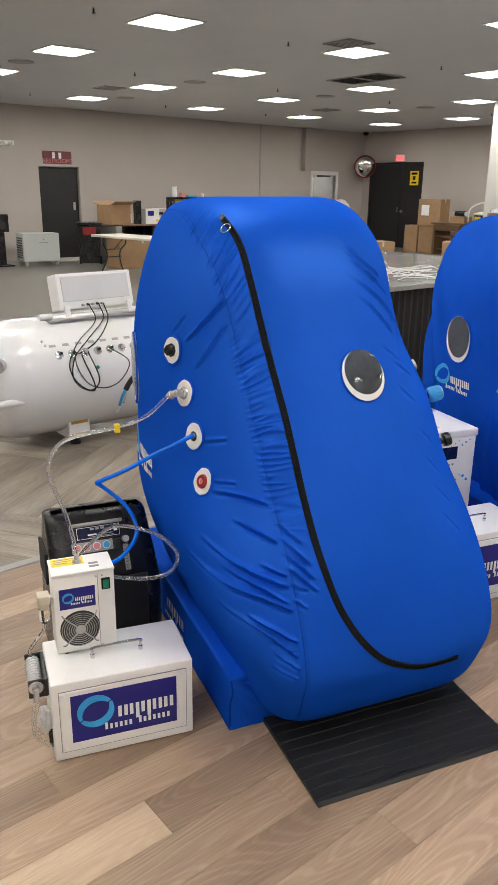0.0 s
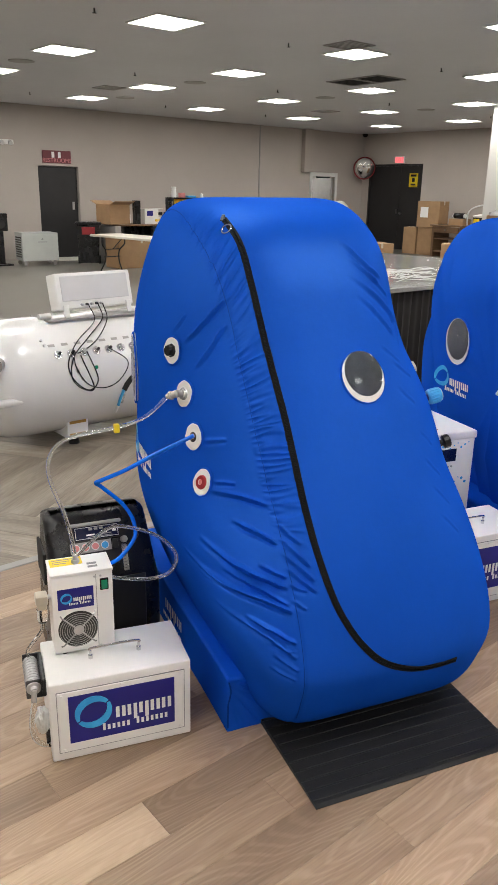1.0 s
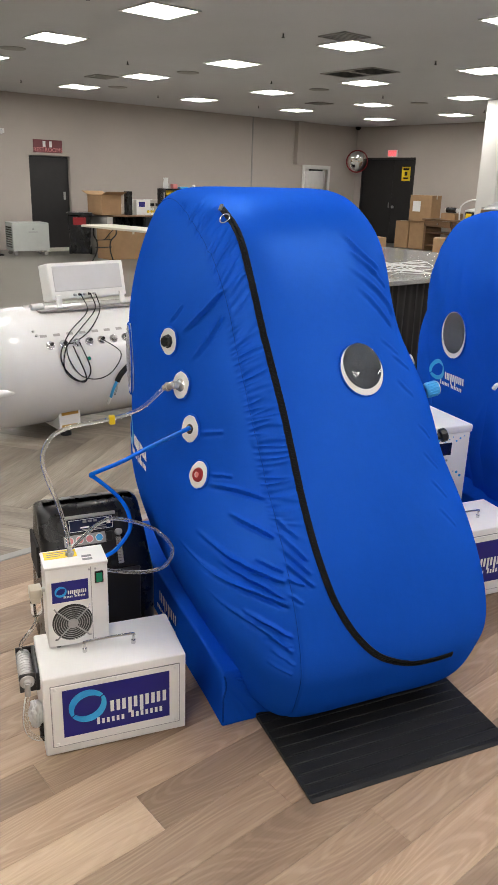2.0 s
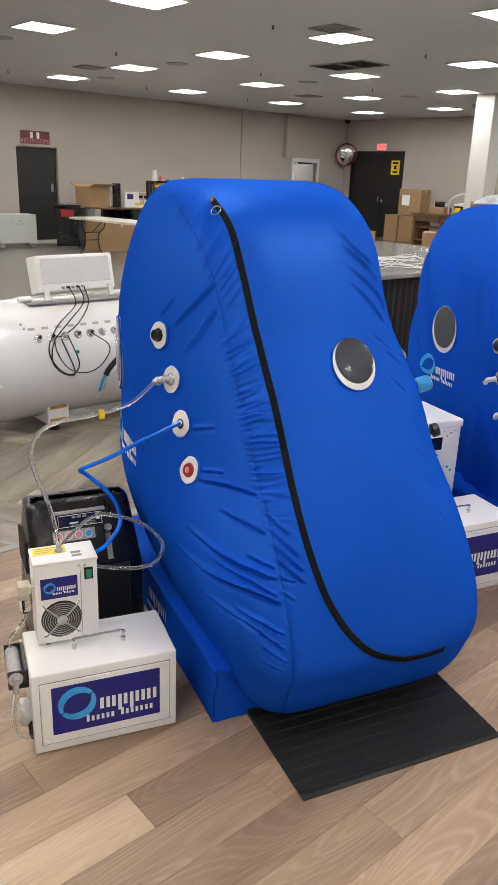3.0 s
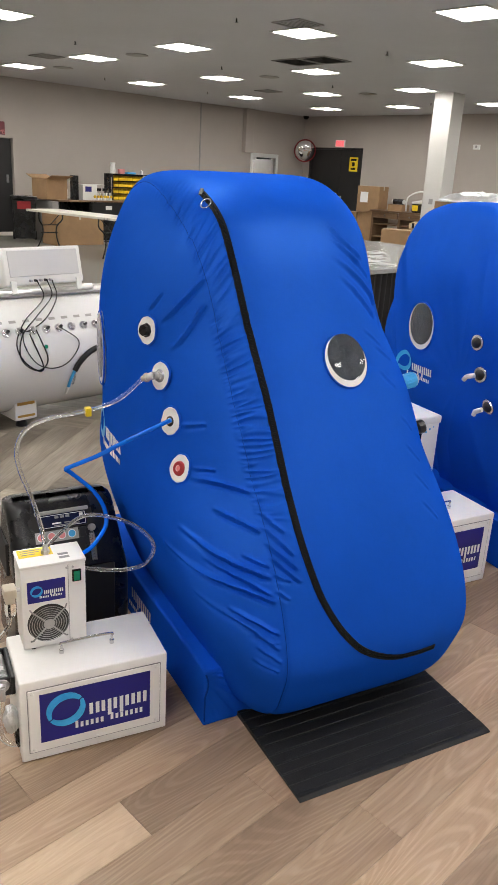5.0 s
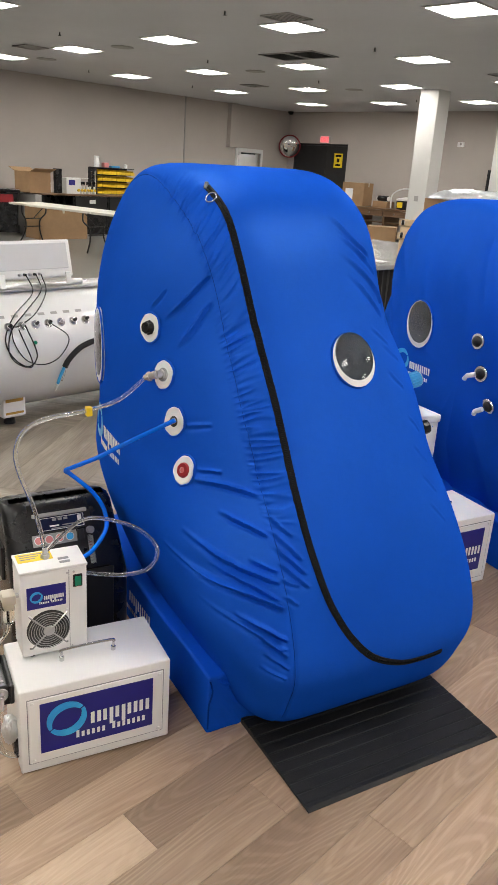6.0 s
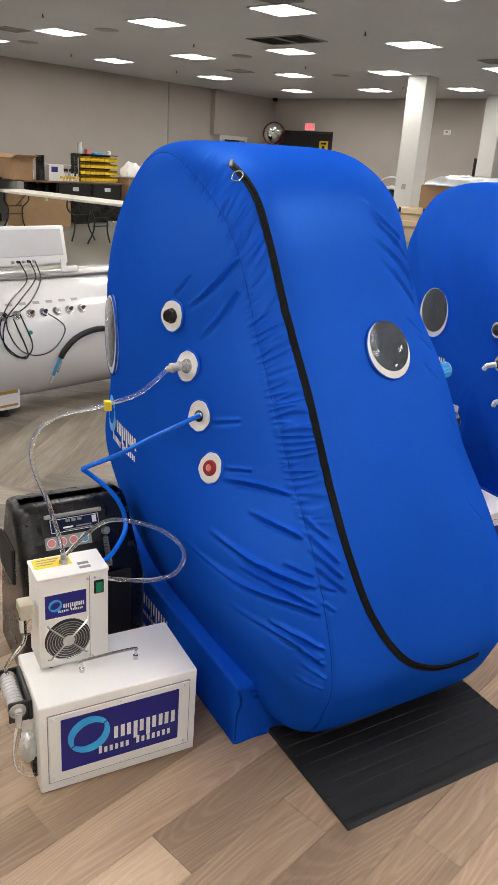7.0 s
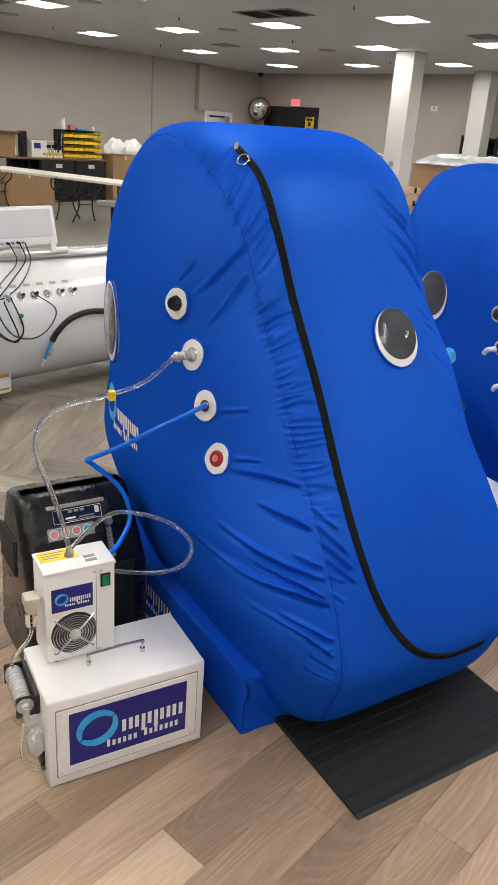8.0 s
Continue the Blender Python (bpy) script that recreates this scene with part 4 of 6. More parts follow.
part("cover", bm, BLUE, ch2, "", True)
p, n = skin2.side(-2.955, 0.95)
window_on(ch2, p, n, 0.098, 1.18, 0, 0.012, skin2)
for u, z in ((-2.51, 0.966), (-2.46, 0.834), (-2.40, 0.705)):
    p, n = skin2.side(u, z)
    w, m = patch(ch2, p, n, 0.032, 1.1)
    fitting(w, m, "chrome cap")
    if z < 0.9:
        b = rod(m @ Vector((0, 0, 0.035)), m @ Vector((-0.03, -0.012, 0.055)), 0.011)
        rod(m @ Vector((-0.03, -0.012, 0.055)), m @ Vector((-0.042, -0.03, 0.056)), 0.010, bm=b)
        part("elbow", b, WHITE_PLASTIC, w, "pale hose elbow", True)
p, n = skin2.side(-2.985, 0.745)
emblem(ch2, facing(p, Vector((0, -1, 0))), 0.30, CYAN, PRINT, skin2)
bolster("foam_bolster", -3.0, -1.95, 2.36, 2.6, 0.22, "blue nylon-covered foam bolster under the second chamber")
bolster("foam_bolster", -3.0, -1.95, 3.0, 3.24, 0.22, "blue nylon-covered foam bolster behind the second chamber")

# ---- rubber ramp mat ----
b = bmesh.new()
rows = []
U0, U1, V0, V1 = -1.985, -1.412, 0.857, 1.551
prof = [(U0, 0.0), (U0, 0.022)]
n_r = 14
for k in range(n_r):
    a = U0 + (U1 - 0.02 - U0) * k / n_r
    w = (U1 - 0.02 - U0) / n_r
    hz = 0.022 - 0.014 * k / n_r
    prof += [(a + w * 0.06, hz), (a + w * 0.86, hz - 0.0005), (a + w * 0.89, hz - 0.0025), (a + w * 0.97, hz - 0.0025)]
prof += [(U1 - 0.012, 0.007), (U1, 0.003), (U1, 0.0)]
for v in (V0, V1):
    rows.append([b.verts.new((u, v, z + 0.0005)) for u, z in prof])
for k in range(len(prof) - 1):
    b.faces.new((rows[0][k], rows[0][k + 1], rows[1][k + 1], rows[1][k]))
b.faces.new(rows[0])
b.faces.new(rows[1][::-1])
bmesh.ops.recalc_face_normals(b, faces=b.faces)
mat_ob = thing("rubber_mat", (-1.6, 1.2, 0), TURN, "black ribbed rubber ramp mat under the chamber's front", "mat")
part("sheet", b, RUBBER, mat_ob)

# ---- white compressor boxes ----
def compressor(origin, turn, w, d, h, label, handle_v):
    """Front to +x, width along y, from the front's corner with the least y."""
    c = thing("air_compressor", origin, turn, label, "air compressor", "white compressors")
    o = Vector(origin)

    def P(b):
        b.transform(Matrix.Translation(o))
        return b
    body = part("body", P(box(-d, 0, 0, w, 0.005, h, 0.005, 3)), WHITE, c, "white powder-coated case", True)
    part("front_panel", P(box(0.0005, 0.004, 0.022, w - 0.022, 0.035, h - 0.03, 0.002, 1)), WHITE, c, "white front panel")
    gap = bmesh.new()
    for a in ((0.020, 0.0225, 0.033, h - 0.028), (w - 0.0225, w - 0.020, 0.033, h - 0.028), (0.0225, w - 0.0225, h - 0.030, h - 0.0275), (0.0225, w - 0.0225, 0.0325, 0.035)):
        box(0.0, 0.0015, a[0], a[1], a[2], a[3], 0, 1, gap)
    part("panel_gap", P(gap), GREY_PRINT, c, "thin dark gap")
    for y, z in ((0.034, h - 0.04), (w / 2, h - 0.036), (w - 0.034, h - 0.04), (0.034, 0.045), (w / 2, 0.042), (w - 0.034, 0.045)):
        part("screw", P(rod((0.003, y, z), (0.0065, y, z), 0.005, 0.004, 10)), WHITE_PLASTIC, c)
    y0, y1, z0, z1 = w * 0.125, w * 0.875, h * 0.235, h * 0.83
    lb = part("label", P(box(0.004, 0.0052, y0, y1, z0, z1)), NAVY, c, "dark blue label with a ring and white bars")
    emblem(lb, Matrix.Translation(o) @ facing((0.0055, (y0 + y1) / 2 + 0.002, (z0 + z1) / 2 + 0.008), (1, 0, 0)), w * 0.74)
    hy = handle_v
    hx = -0.104
    hp = [(hx, hy - 0.074, h), (hx, hy - 0.074, h + 0.024), (hx, hy - 0.066, h + 0.034), (hx, hy + 0.066, h + 0.034), (hx, hy + 0.074, h + 0.024), (hx, hy + 0.074, h)]
    part("handle", P(tube([Vector(q) for q in hp], 0.0042, 8, 4)), CHROME, c, "chrome carrying handle", True)
    for q in (hy - 0.074, hy + 0.074):
        part("handle_foot", P(rod((hx, q, h - 0.001), (hx, q, h + 0.012), 0.007, seg=14)), CHROME, c)
    for x in (-0.03, -d + 0.03):
        for y in (0.03, w - 0.03):
            part("foot", P(rod((x, y, 0), (x, y, 0.019), 0.014, 0.012, 14)), RUBBER, c, "black rubber foot")
    return c


def turned(u, v, turn):
    """The same world place, given in a frame turned by another angle."""
    a = radians(TURN - turn)
    return Vector((u * math.cos(a) - v * math.sin(a), u * math.sin(a) + v * math.cos(a), 0))


BT = TURN - 2.7
bo = turned(-1.856, 0.208, BT)
BW, BD, BHT = 0.424, 0.240, 0.272
comp = compressor(bo, BT, BW, BD, BHT, "white air compressor case with a dark blue label on oak planks", 0.212)
# side filter, hose and foil on the case's side
P = lambda x, y, z: bo + Vector((x, y, z))
br = part("bracket", box(bo.x - 0.215, bo.x - 0.062, bo.y - 0.012, bo.y - 0.0005, 0.195, 0.255, 0.003, 1, box(bo.x - 0.078, bo.x - 0.070, bo.y - 0.058, bo.y - 0.008, 0.19, 0.252, 0.003, 1, box(bo.x - 0.215, bo.x - 0.207, bo.y - 0.058, bo.y - 0.008, 0.195, 0.255, 0.003))), BLACK_METAL, comp, "black bracket")
f0, f1 = P(-0.205, -0.036, 0.232), P(-0.066, -0.036, 0.226)
fl = part("side_filter", rod(f0, f1, 0.022, seg=28, bevel=0.004), WIRE, comp, "ribbed metal filter bottle", True)
rb = bmesh.new()
for k in range(9):
    a = f0.lerp(f1, 0.12 + 0.09 * k)
    e = (f1 - f0).normalized() * 0.003
    rod(a - e, a + e, 0.0235, seg=24, bm=rb)
part("rib", rb, WIRE, fl, "", True)
part("coupling", rod(f1, f1 + Vector((0.012, 0, 0)), 0.012, 0.010, 20, rod(f1 + Vector((0.008, 0, 0.004)), f1 + Vector((0.010, -0.002, -0.036)), 0.0085)), WIRE, fl, "steel coupling", True)
part("loop_hose", tube([f1 + Vector((0.010, -0.002, -0.034)), P(-0.054, -0.046, 0.15), P(-0.05, -0.05, 0.105), P(-0.045, -0.042, 0.066), P(-0.035, -0.02, 0.05), P(-0.03, -0.001, 0.052)], 0.008, 10, 8), CLEAR_HOSE, comp, "milky looped hose", True)
fo = bmesh.new()
bmesh.ops.create_icosphere(fo, subdivisions=4, radius=1)
for v in fo.verts:
    k = 1 + 0.18 * noise.noise(v.co * 3.1) + 0.08 * noise.noise(v.co * 9)
    v.co = P(-0.05, -0.018, 0.125) + Vector((v.co.x * 0.025 * k, v.co.y * 0.022 * k, v.co.z * 0.045 * k))
part("foil_wrap", fo, FOIL, comp, "crumpled silver foil wrap")
part("side_plug", rod(P(-0.05, -0.006, 0.04), P(-0.05, 0.0, 0.04), 0.014, seg=14, bm=box(bo.x - 0.075, bo.x - 0.03, bo.y - 0.012, bo.y - 0.0005, 0.05, 0.1, 0.003)), BLACK, comp, "black plug socket")

# ---- air dryer on the compressor ----
def to_dryer(p):
    a = radians(BT - DT)
    return Vector((p.x * math.cos(a) - p.y * math.sin(a), p.x * math.sin(a) + p.y * math.cos(a), p.z))


DT = TURN - 2.0
do = turned(-1.990, 0.252, DT)
DW, DD, DZ, DH = 0.182, 0.106, BHT + 0.011, 0.264
dr = thing("air_dryer", do + Vector((0, 0, BHT)), DT, "small white air dryer with a fan standing on the compressor", "air dryer")
Q = lambda x, y, z: do + Vector((x, y, DZ + z))


def QB(x0, x1, y0, y1, z0, z1, bev=0.0, seg=1, bm=None):
    return box(do.x + x0, do.x + x1, do.y + y0, do.y + y1, DZ + z0, DZ + z1, bev, seg, bm)


part("body", QB(-DD, 0, 0, DW, 0, DH - 0.006, 0.003, 2), WHITE, dr, "white sheet-metal case", True)
part("lid", QB(-DD - 0.002, 0.003, -0.002, DW + 0.002, DH - 0.005, DH + 0.004, 0.002, 2), WHITE, dr, "white lid", True)
part("panel_gap", QB(-0.0005, 0.0008, DW * 0.722, DW * 0.730, 0.004, DH - 0.01), GREY_PRINT, dr)
for y, z in ((DW * 0.70, DH - 0.018), (DW * 0.80, DH - 0.018), (DW * 0.76, 0.008)):
    part("screw", rod(Q(0, y, z), Q(0.003, y, z), 0.0032, seg=8), STEEL, dr)
part("switch", QB(0.0005, 0.0065, DW * 0.785, DW * 0.925, DH - 0.065, DH - 0.027, 0.0015), BLACK, dr, "black switch frame")
part("rocker", QB(0.006, 0.0095, DW * 0.805, DW * 0.905, DH - 0.061, DH - 0.031, 0.0015), GREEN, dr, "green rocker switch")
lb = part("label", QB(0.0003, 0.0012, DW * 0.09, DW * 0.675, DH - 0.115, DH - 0.047), NAVY, dr, "dark blue label with a ring and white bars")
emblem(lb, facing(Q(0.0015, DW * 0.385, DH - 0.081), (1, 0, 0)), DW * 0.545)
part("warning_label", QB(-DD + 0.006, -DD + 0.055, 0.006, DW * 0.56, DH + 0.0042, DH + 0.005), YELLOW, dr, "yellow warning label")
wb = bmesh.new()
for k in range(3):
    QB(-DD + 0.014 + 0.012 * k, -DD + 0.018 + 0.012 * k, 0.014, DW * (0.42 - 0.06 * k), DH + 0.005, DH + 0.0054, 0, 1, wb)
part("bar", wb, GREY_PRINT, dr)
gl = bmesh.new()
QB(-0.05, -0.038, DW * 0.62, DW * 0.78, DH + 0.0042, DH + 0.0048, 0, 1, gl)
QB(-0.03, -0.018, DW * 0.62, DW * 0.78, DH + 0.0042, DH + 0.0048, 0, 1, gl)
part("small_label", gl, GREY_PRINT, dr, "two grey labels")
# fan, seen through its wire guard
fc = Q(0.0, DW * 0.40, 0.078)
mf = facing(fc, (1, 0, 0))
part("fan_opening", lathe([(0, 0.0015), (0.058, 0.0015), (0.060, 0.0)], mf, 40), GRILLE, dr, "black fan opening")
fn = part("fan_rotor", lathe([(0, 0.005), (0.02, 0.005), (0.022, 0.002)], mf, 28), BLACK_METAL, dr, "black fan hub", True)
for k in range(7):
    part("blade", box(0.02, 0.052, -0.009, 0.009, 0.0022, 0.0034, 0, 1, None, mf @ pose(0, 0, 0, 0, 0, 360 / 7 * k) @ pose(0, 0, 0, 12, 0, 0)), BLACK_METAL, fn, "black fan blade")
gd = bmesh.new()
for r in (0.021, 0.028, 0.035, 0.042, 0.049, 0.056):
    tube([mf @ Vector((r * math.cos(k * math.pi / 16), r * math.sin(k * math.pi / 16), 0.009)) for k in range(33)], 0.00105, 6, 1, gd, False)
for a in (45, 135):
    c, s_ = math.cos(radians(a)) * 0.074, math.sin(radians(a)) * 0.074
    tube([mf @ Vector((c, s_, 0.002)), mf @ Vector((c * 0.9, s_ * 0.9, 0.0105)), mf @ Vector((-c * 0.9, -s_ * 0.9, 0.0105)), mf @ Vector((-c, -s_, 0.002))], 0.0024, 6, 1, gd, False)
lathe([(0, 0.0125), (0.015, 0.0120), (0.0165, 0.0095), (0, 0.0095)], mf, 24, gd)
part("fan_guard", gd, WIRE, dr, "chrome wire fan guard", True)
for y in (0.03, DW - 0.03):
    for x in (-0.02, -DD + 0.02):
        part("foot", rod(Q(x, y, -0.013), Q(x, y, 0.001), 0.008, 0.009, 12), RUBBER, dr)
# water trap at the dryer's side
wt = part("water_trap", QB(-0.048, -0.004, -0.046, -0.010, 0.170, 0.200, 0.005, 2, QB(-0.040, -0.012, -0.042, -0.014, 0.150, 0.171, 0.004, 2)), CREAM, dr, "cream water trap head", True)
part("bowl", lathe([(0.016, 0.045), (0.016, 0.012), (0.012, 0.0), (0, -0.002)], Matrix.Translation(Q(-0.026, -0.028, 0.105)), 20), CLEAR, wt, "clear trap bowl", True)
part("nipple", rod(Q(-0.026, -0.011, 0.187), Q(-0.026, 0.0, 0.187), 0.007), STEEL, wt)
part("drain_hose", tube([Q(-0.026, -0.028, 0.105), Q(-0.03, -0.036, 0.07), to_dryer(f0 + Vector((0.03, -0.004, 0.06))), to_dryer(f0 + Vector((0.012, 0, 0.015)))], 0.0055, 8, 6), CLEAR_HOSE, dr, "clear drain hose", True)
# brass nipple on top
top = Q(-0.062, DW * 0.45, DH + 0.004)
part("hose_nipple", rod(top, top + Vector((0, 0, 0.012)), 0.013, 0.012, 6, rod(top + Vector((0, 0, 0.012)), top + Vector((0, 0, 0.026)), 0.008, 0.007, 12)), STEEL, dr, "steel hose nipple")


def to_frame(p, a_from, a_to):
    a = radians(a_from - a_to)
    return Vector((p.x * math.cos(a) - p.y * math.sin(a), p.x * math.sin(a) + p.y * math.cos(a), p.z))


nip = to_frame(top + Vector((0, 0, 0.024)), DT, TURN)
dside = to_frame(Q(-0.05, DW, 0.21), DT, TURN)

# ---- black oxygen concentrator ----
oc = thing("oxygen_concentrator", (-2.46, 0.45, 0), TURN, "black plastic oxygen concentrator with a control panel on the floor", "oxygen concentrator")
CU, CW0, CW1 = -2.30, 0.265, 0.655
b = bmesh.new()
sections = [(0.0, -2.285, -2.60, 0.285, 0.665), (0.03, -2.27, -2.61, 0.278, 0.672), (0.30, -2.265, -2.61, 0.287, 0.668), (0.325, -2.271, -2.61, 0.288, 0.667), (0.538, -2.373, -2.53, 0.292, 0.645), (0.555, -2.388, -2.48, 0.300, 0.637), (0.562, -2.405, -2.455, 0.315, 0.622)]
rows = []
for z, uf, ub, v0, v1 in sections:
    row = []
    r = 0.045
    for cx, cy, a0 in ((uf - r, v1 - r, 0), (ub + r, v1 - r, 90), (ub + r, v0 + r, 180), (uf - r, v0 + r, 270)):
        for k in range(7):
            a = radians(a0 + 15 * k)
            row.append(b.verts.new((cx + r * math.cos(a), cy + r * math.sin(a), z)))
    rows.append(row)
for p, q in zip(rows, rows[1:]):
    for k in range(28):
        b.faces.new((p[k], p[(k + 1) % 28], q[(k + 1) % 28], q[k]))
b.faces.new(rows[0][::-1])
b.faces.new(rows[-1])
bmesh.ops.recalc_face_normals(b, faces=b.faces)
part("case", b, BLACK, oc, "", True)
nf = Vector((0.195, 0, 0.095)).normalized()


def on_front(v, s):
    """A place on the sloping front, s metres up the slope from its lower edge."""
    return Vector((-2.271, v, 0.325)) + Vector((-0.095, 0, 0.195)).normalized() * s


def slab(v0, v1, s0, s1, h0, h1, bev=0.0):
    m = facing(on_front((v0 + v1) / 2, (s0 + s1) / 2), nf)
    return box(-(v1 - v0) / 2, (v1 - v0) / 2, -(s1 - s0) / 2, (s1 - s0) / 2, h0, h1, bev, 2, None, m)


part("panel_recess", slab(0.362, 0.562, 0.166, 0.233, -0.004, 0.0015, 0.001), GRILLE, oc, "dark recessed handle bay")
part("carry_handle", slab(0.372, 0.550, 0.217, 0.230, 0.001, 0.008, 0.004), GREY_METAL, oc, "grey carrying handle")
dp = part("display_panel", slab(0.384, 0.540, 0.17, 0.216, 0.002, 0.006, 0.003), SCREEN, oc, "dark blue display panel")
rim = bmesh.new()
for a in ((0.388, 0.536, 0.2115, 0.213), (0.388, 0.536, 0.173, 0.1745), (0.388, 0.3895, 0.1745, 0.2115), (0.5345, 0.536, 0.1745, 0.2115)):
    merge(rim, slab(*a, 0.006, 0.0064))
part("display_border", rim, PRINT, dp, "thin white border")
for k in range(3):
    part("key", slab(0.435 + 0.018 * k, 0.448 + 0.018 * k, 0.201, 0.209, 0.006, 0.0068, 0.001), GREY_PRINT, dp)
part("bar", slab(0.425, 0.455, 0.183, 0.188, 0.006, 0.0066), PRINT, dp)
part("bar", slab(0.465, 0.512, 0.183, 0.1865, 0.006, 0.0066), GREY_PRINT, dp)
part("bar", slab(0.430, 0.515, 0.1765, 0.1795, 0.006, 0.0066), GREY_PRINT, dp)
part("meter", slab(0.516, 0.529, 0.188, 0.209, 0.006, 0.007), WHITE_PLASTIC, dp)
sp = part("symbol_strip", slab(0.366, 0.508, 0.126, 0.163, 0.001, 0.003, 0.001), GREY_METAL, oc, "grey strip with round symbols")
for k, c in enumerate((PALE_RED, PALE_RED, PALE_RED, SKY_BLUE)):
    mk = facing(on_front(0.385 + 0.0335 * k, 0.145) + nf * 0.003, nf)
    sy = part("symbol", lathe([(0, 0.0008), (0.0135, 0.0008), (0.0135, 0)], mk, 20), PRINT, sp, "white round symbol")
    part("disc", lathe([(0, 0.0014), (0.0115, 0.0014), (0.0115, 0.0008)], mk, 20), c, sy)
part("switch", slab(0.511, 0.531, 0.128, 0.162, 0.001, 0.008, 0.002), BLACK_METAL, oc, "black power switch")
ft = part("flow_tube", slab(0.540, 0.560, 0.045, 0.140, 0.002, 0.010, 0.003), CLEAR, oc, "clear flow meter tube")
part("scale", slab(0.542, 0.558, 0.048, 0.136, 0.0008, 0.002), PALE_WALL, ft, "pale scale")
for k in range(7):
    part("scale_mark", slab(0.544, 0.552, 0.054 + 0.010 * k, 0.0565 + 0.010 * k, 0.002, 0.0026), RED if k > 4 else GREY_PRINT, ft)
part("flow_knob", lathe([(0, 0.020), (0.010, 0.020), (0.012, 0.016), (0.012, 0.0)], facing(on_front(0.552, 0.155), nf), 20), STEEL, oc, "steel flow knob", True)
part("lower_panel", box(-2.268, -2.262, 0.33, 0.61, 0.06, 0.36, 0.004, 2), BLACK_METAL, oc, "smooth black lower panel")
part("side_grip", box(-2.56, -2.40, 0.281, 0.292, 0.30, 0.42, 0.004, 2), GRILLE, oc, "dark side grip")

# ---- hoses ----
p2 = port_at[1][2] @ Vector((-0.034, -0.016, 0.038))
p3 = port_at[2][2] @ Vector((0.022, 0.010, 0.022))
hs = thing("clear_hose", nip, TURN, "clear plastic hose with a yellow clip from dryer to chamber", "hose")
part("tube", tube([nip, Vector((-2.09, 0.335, 0.62)), Vector((-2.115, 0.318, 0.70)), Vector((-2.125, 0.292, 0.78)), Vector((-2.13, 0.285, 0.845)), Vector((-2.15, 0.315, 0.893)), Vector((-2.172, 0.38, 0.914)), Vector((-2.20, 0.50, 0.918)), Vector((-2.195, 0.60, 0.945)), p2], 0.0062, 12, 10), CLEAR_HOSE, hs, "", True)
part("clip", box(-2.212, -2.192, 0.503, 0.52, 0.902, 0.929, 0.002), YELLOW, hs, "yellow clip")
hs = thing("clear_hose", nip, TURN, "clear plastic hose looping back to the dryer's side", "hose")
part("tube", tube([nip + Vector((0.004, 0.004, 0)), Vector((-2.05, 0.385, 0.61)), Vector((-2.035, 0.43, 0.652)), Vector((-2.009, 0.48, 0.666)), Vector((-1.95, 0.565, 0.648)), Vector((-1.905, 0.61, 0.60)), Vector((-1.89, 0.585, 0.552)), Vector((-1.91, 0.525, 0.531)), Vector((-1.97, 0.46, 0.515)), dside], 0.0055, 12, 10), CLEAR_HOSE, hs, "", True)
hs = thing("blue_hose", (-2.3, 0.5, 0.5), TURN, "glossy blue hose with a kink between the concentrator and the chamber", "hose")
part("tube", tube([Vector((-2.06, 0.44, 0.521)), Vector((-2.10, 0.49, 0.522)), Vector((-2.16, 0.548, 0.55)), Vector((-2.187, 0.552, 0.60)), Vector((-2.195, 0.52, 0.66)), Vector((-2.192, 0.455, 0.728)), Vector((-2.186, 0.436, 0.746)), Vector((-2.175, 0.452, 0.758)), Vector((-2.13, 0.52, 0.80)), Vector((-2.10, 0.58, 0.84)), p3], 0.0066, 12, 10), BLUE_HOSE, hs, "", True)

# ---- compressor and concentrator by the second chamber ----
compressor(Vector((-2.155, 1.808, 0)), TURN, 0.42, 0.26, 0.322, "white air compressor case standing between the two chambers", 0.185)
mc = thing("white_concentrator", (-2.75, 2.12, 0), TURN, "tall white oxygen concentrator with a small screen and vent holes", "oxygen concentrator")
part("case", box(-2.95, -2.6, 1.955, 2.268, 0.03, 0.60, 0.01, 3), WHITE, mc, "", True)
part("lid", box(-2.955, -2.595, 1.95, 2.273, 0.575, 0.612, 0.008, 3), WHITE, mc, "white lid", True)
part("lid_label", box(-2.72, -2.66, 2.02, 2.10, 0.6125, 0.6135), GREY_METAL, mc, "grey label")
part("screen", box(-2.599, -2.596, 2.07, 2.165, 0.475, 0.535, 0.002, 1), SCREEN, mc, "dark screen")
part("button", box(-2.599, -2.594, 2.06, 2.08, 0.42, 0.44, 0.002, 1), RED, mc, "red button")
for k in range(4):
    part("button", rod((-2.6, 2.085 + 0.02 * k, 0.45), (-2.596, 2.085 + 0.02 * k, 0.45), 0.005, seg=10), GREY_METAL, mc)
pat = bmesh.new()
rng = random.Random(5)
last = None
for k in range(11):
    q = Vector((-2.5985, 2.03 + 0.02 * k, 0.55 + 0.012 * math.sin(k * 2.1)))
    rod(q, q + Vector((0.001, 0, 0)), rng.choice((0.003, 0.005, 0.007)), seg=12, bm=pat)
    q = Vector((-2.5985, 2.03 + 0.02 * k, 0.38 + 0.014 * math.sin(k * 1.7)))
    rod(q, q + Vector((0.001, 0, 0)), rng.choice((0.003, 0.005, 0.007)), seg=12, bm=pat)
part("dot_pattern", pat, CYAN, mc, "printed blue dots")
vh = bmesh.new()
for i in range(9):
    for j in range(9):
        y, z = 2.04 + 0.02 * i + (0.01 if j % 2 else 0), 0.12 + 0.022 * j
        box(-2.5995, -2.5985, y - 0.006, y + 0.006, z - 0.008, z + 0.008, 0.003, 1, vh)
part("vent_holes", vh, GRILLE, mc, "dark vent holes")
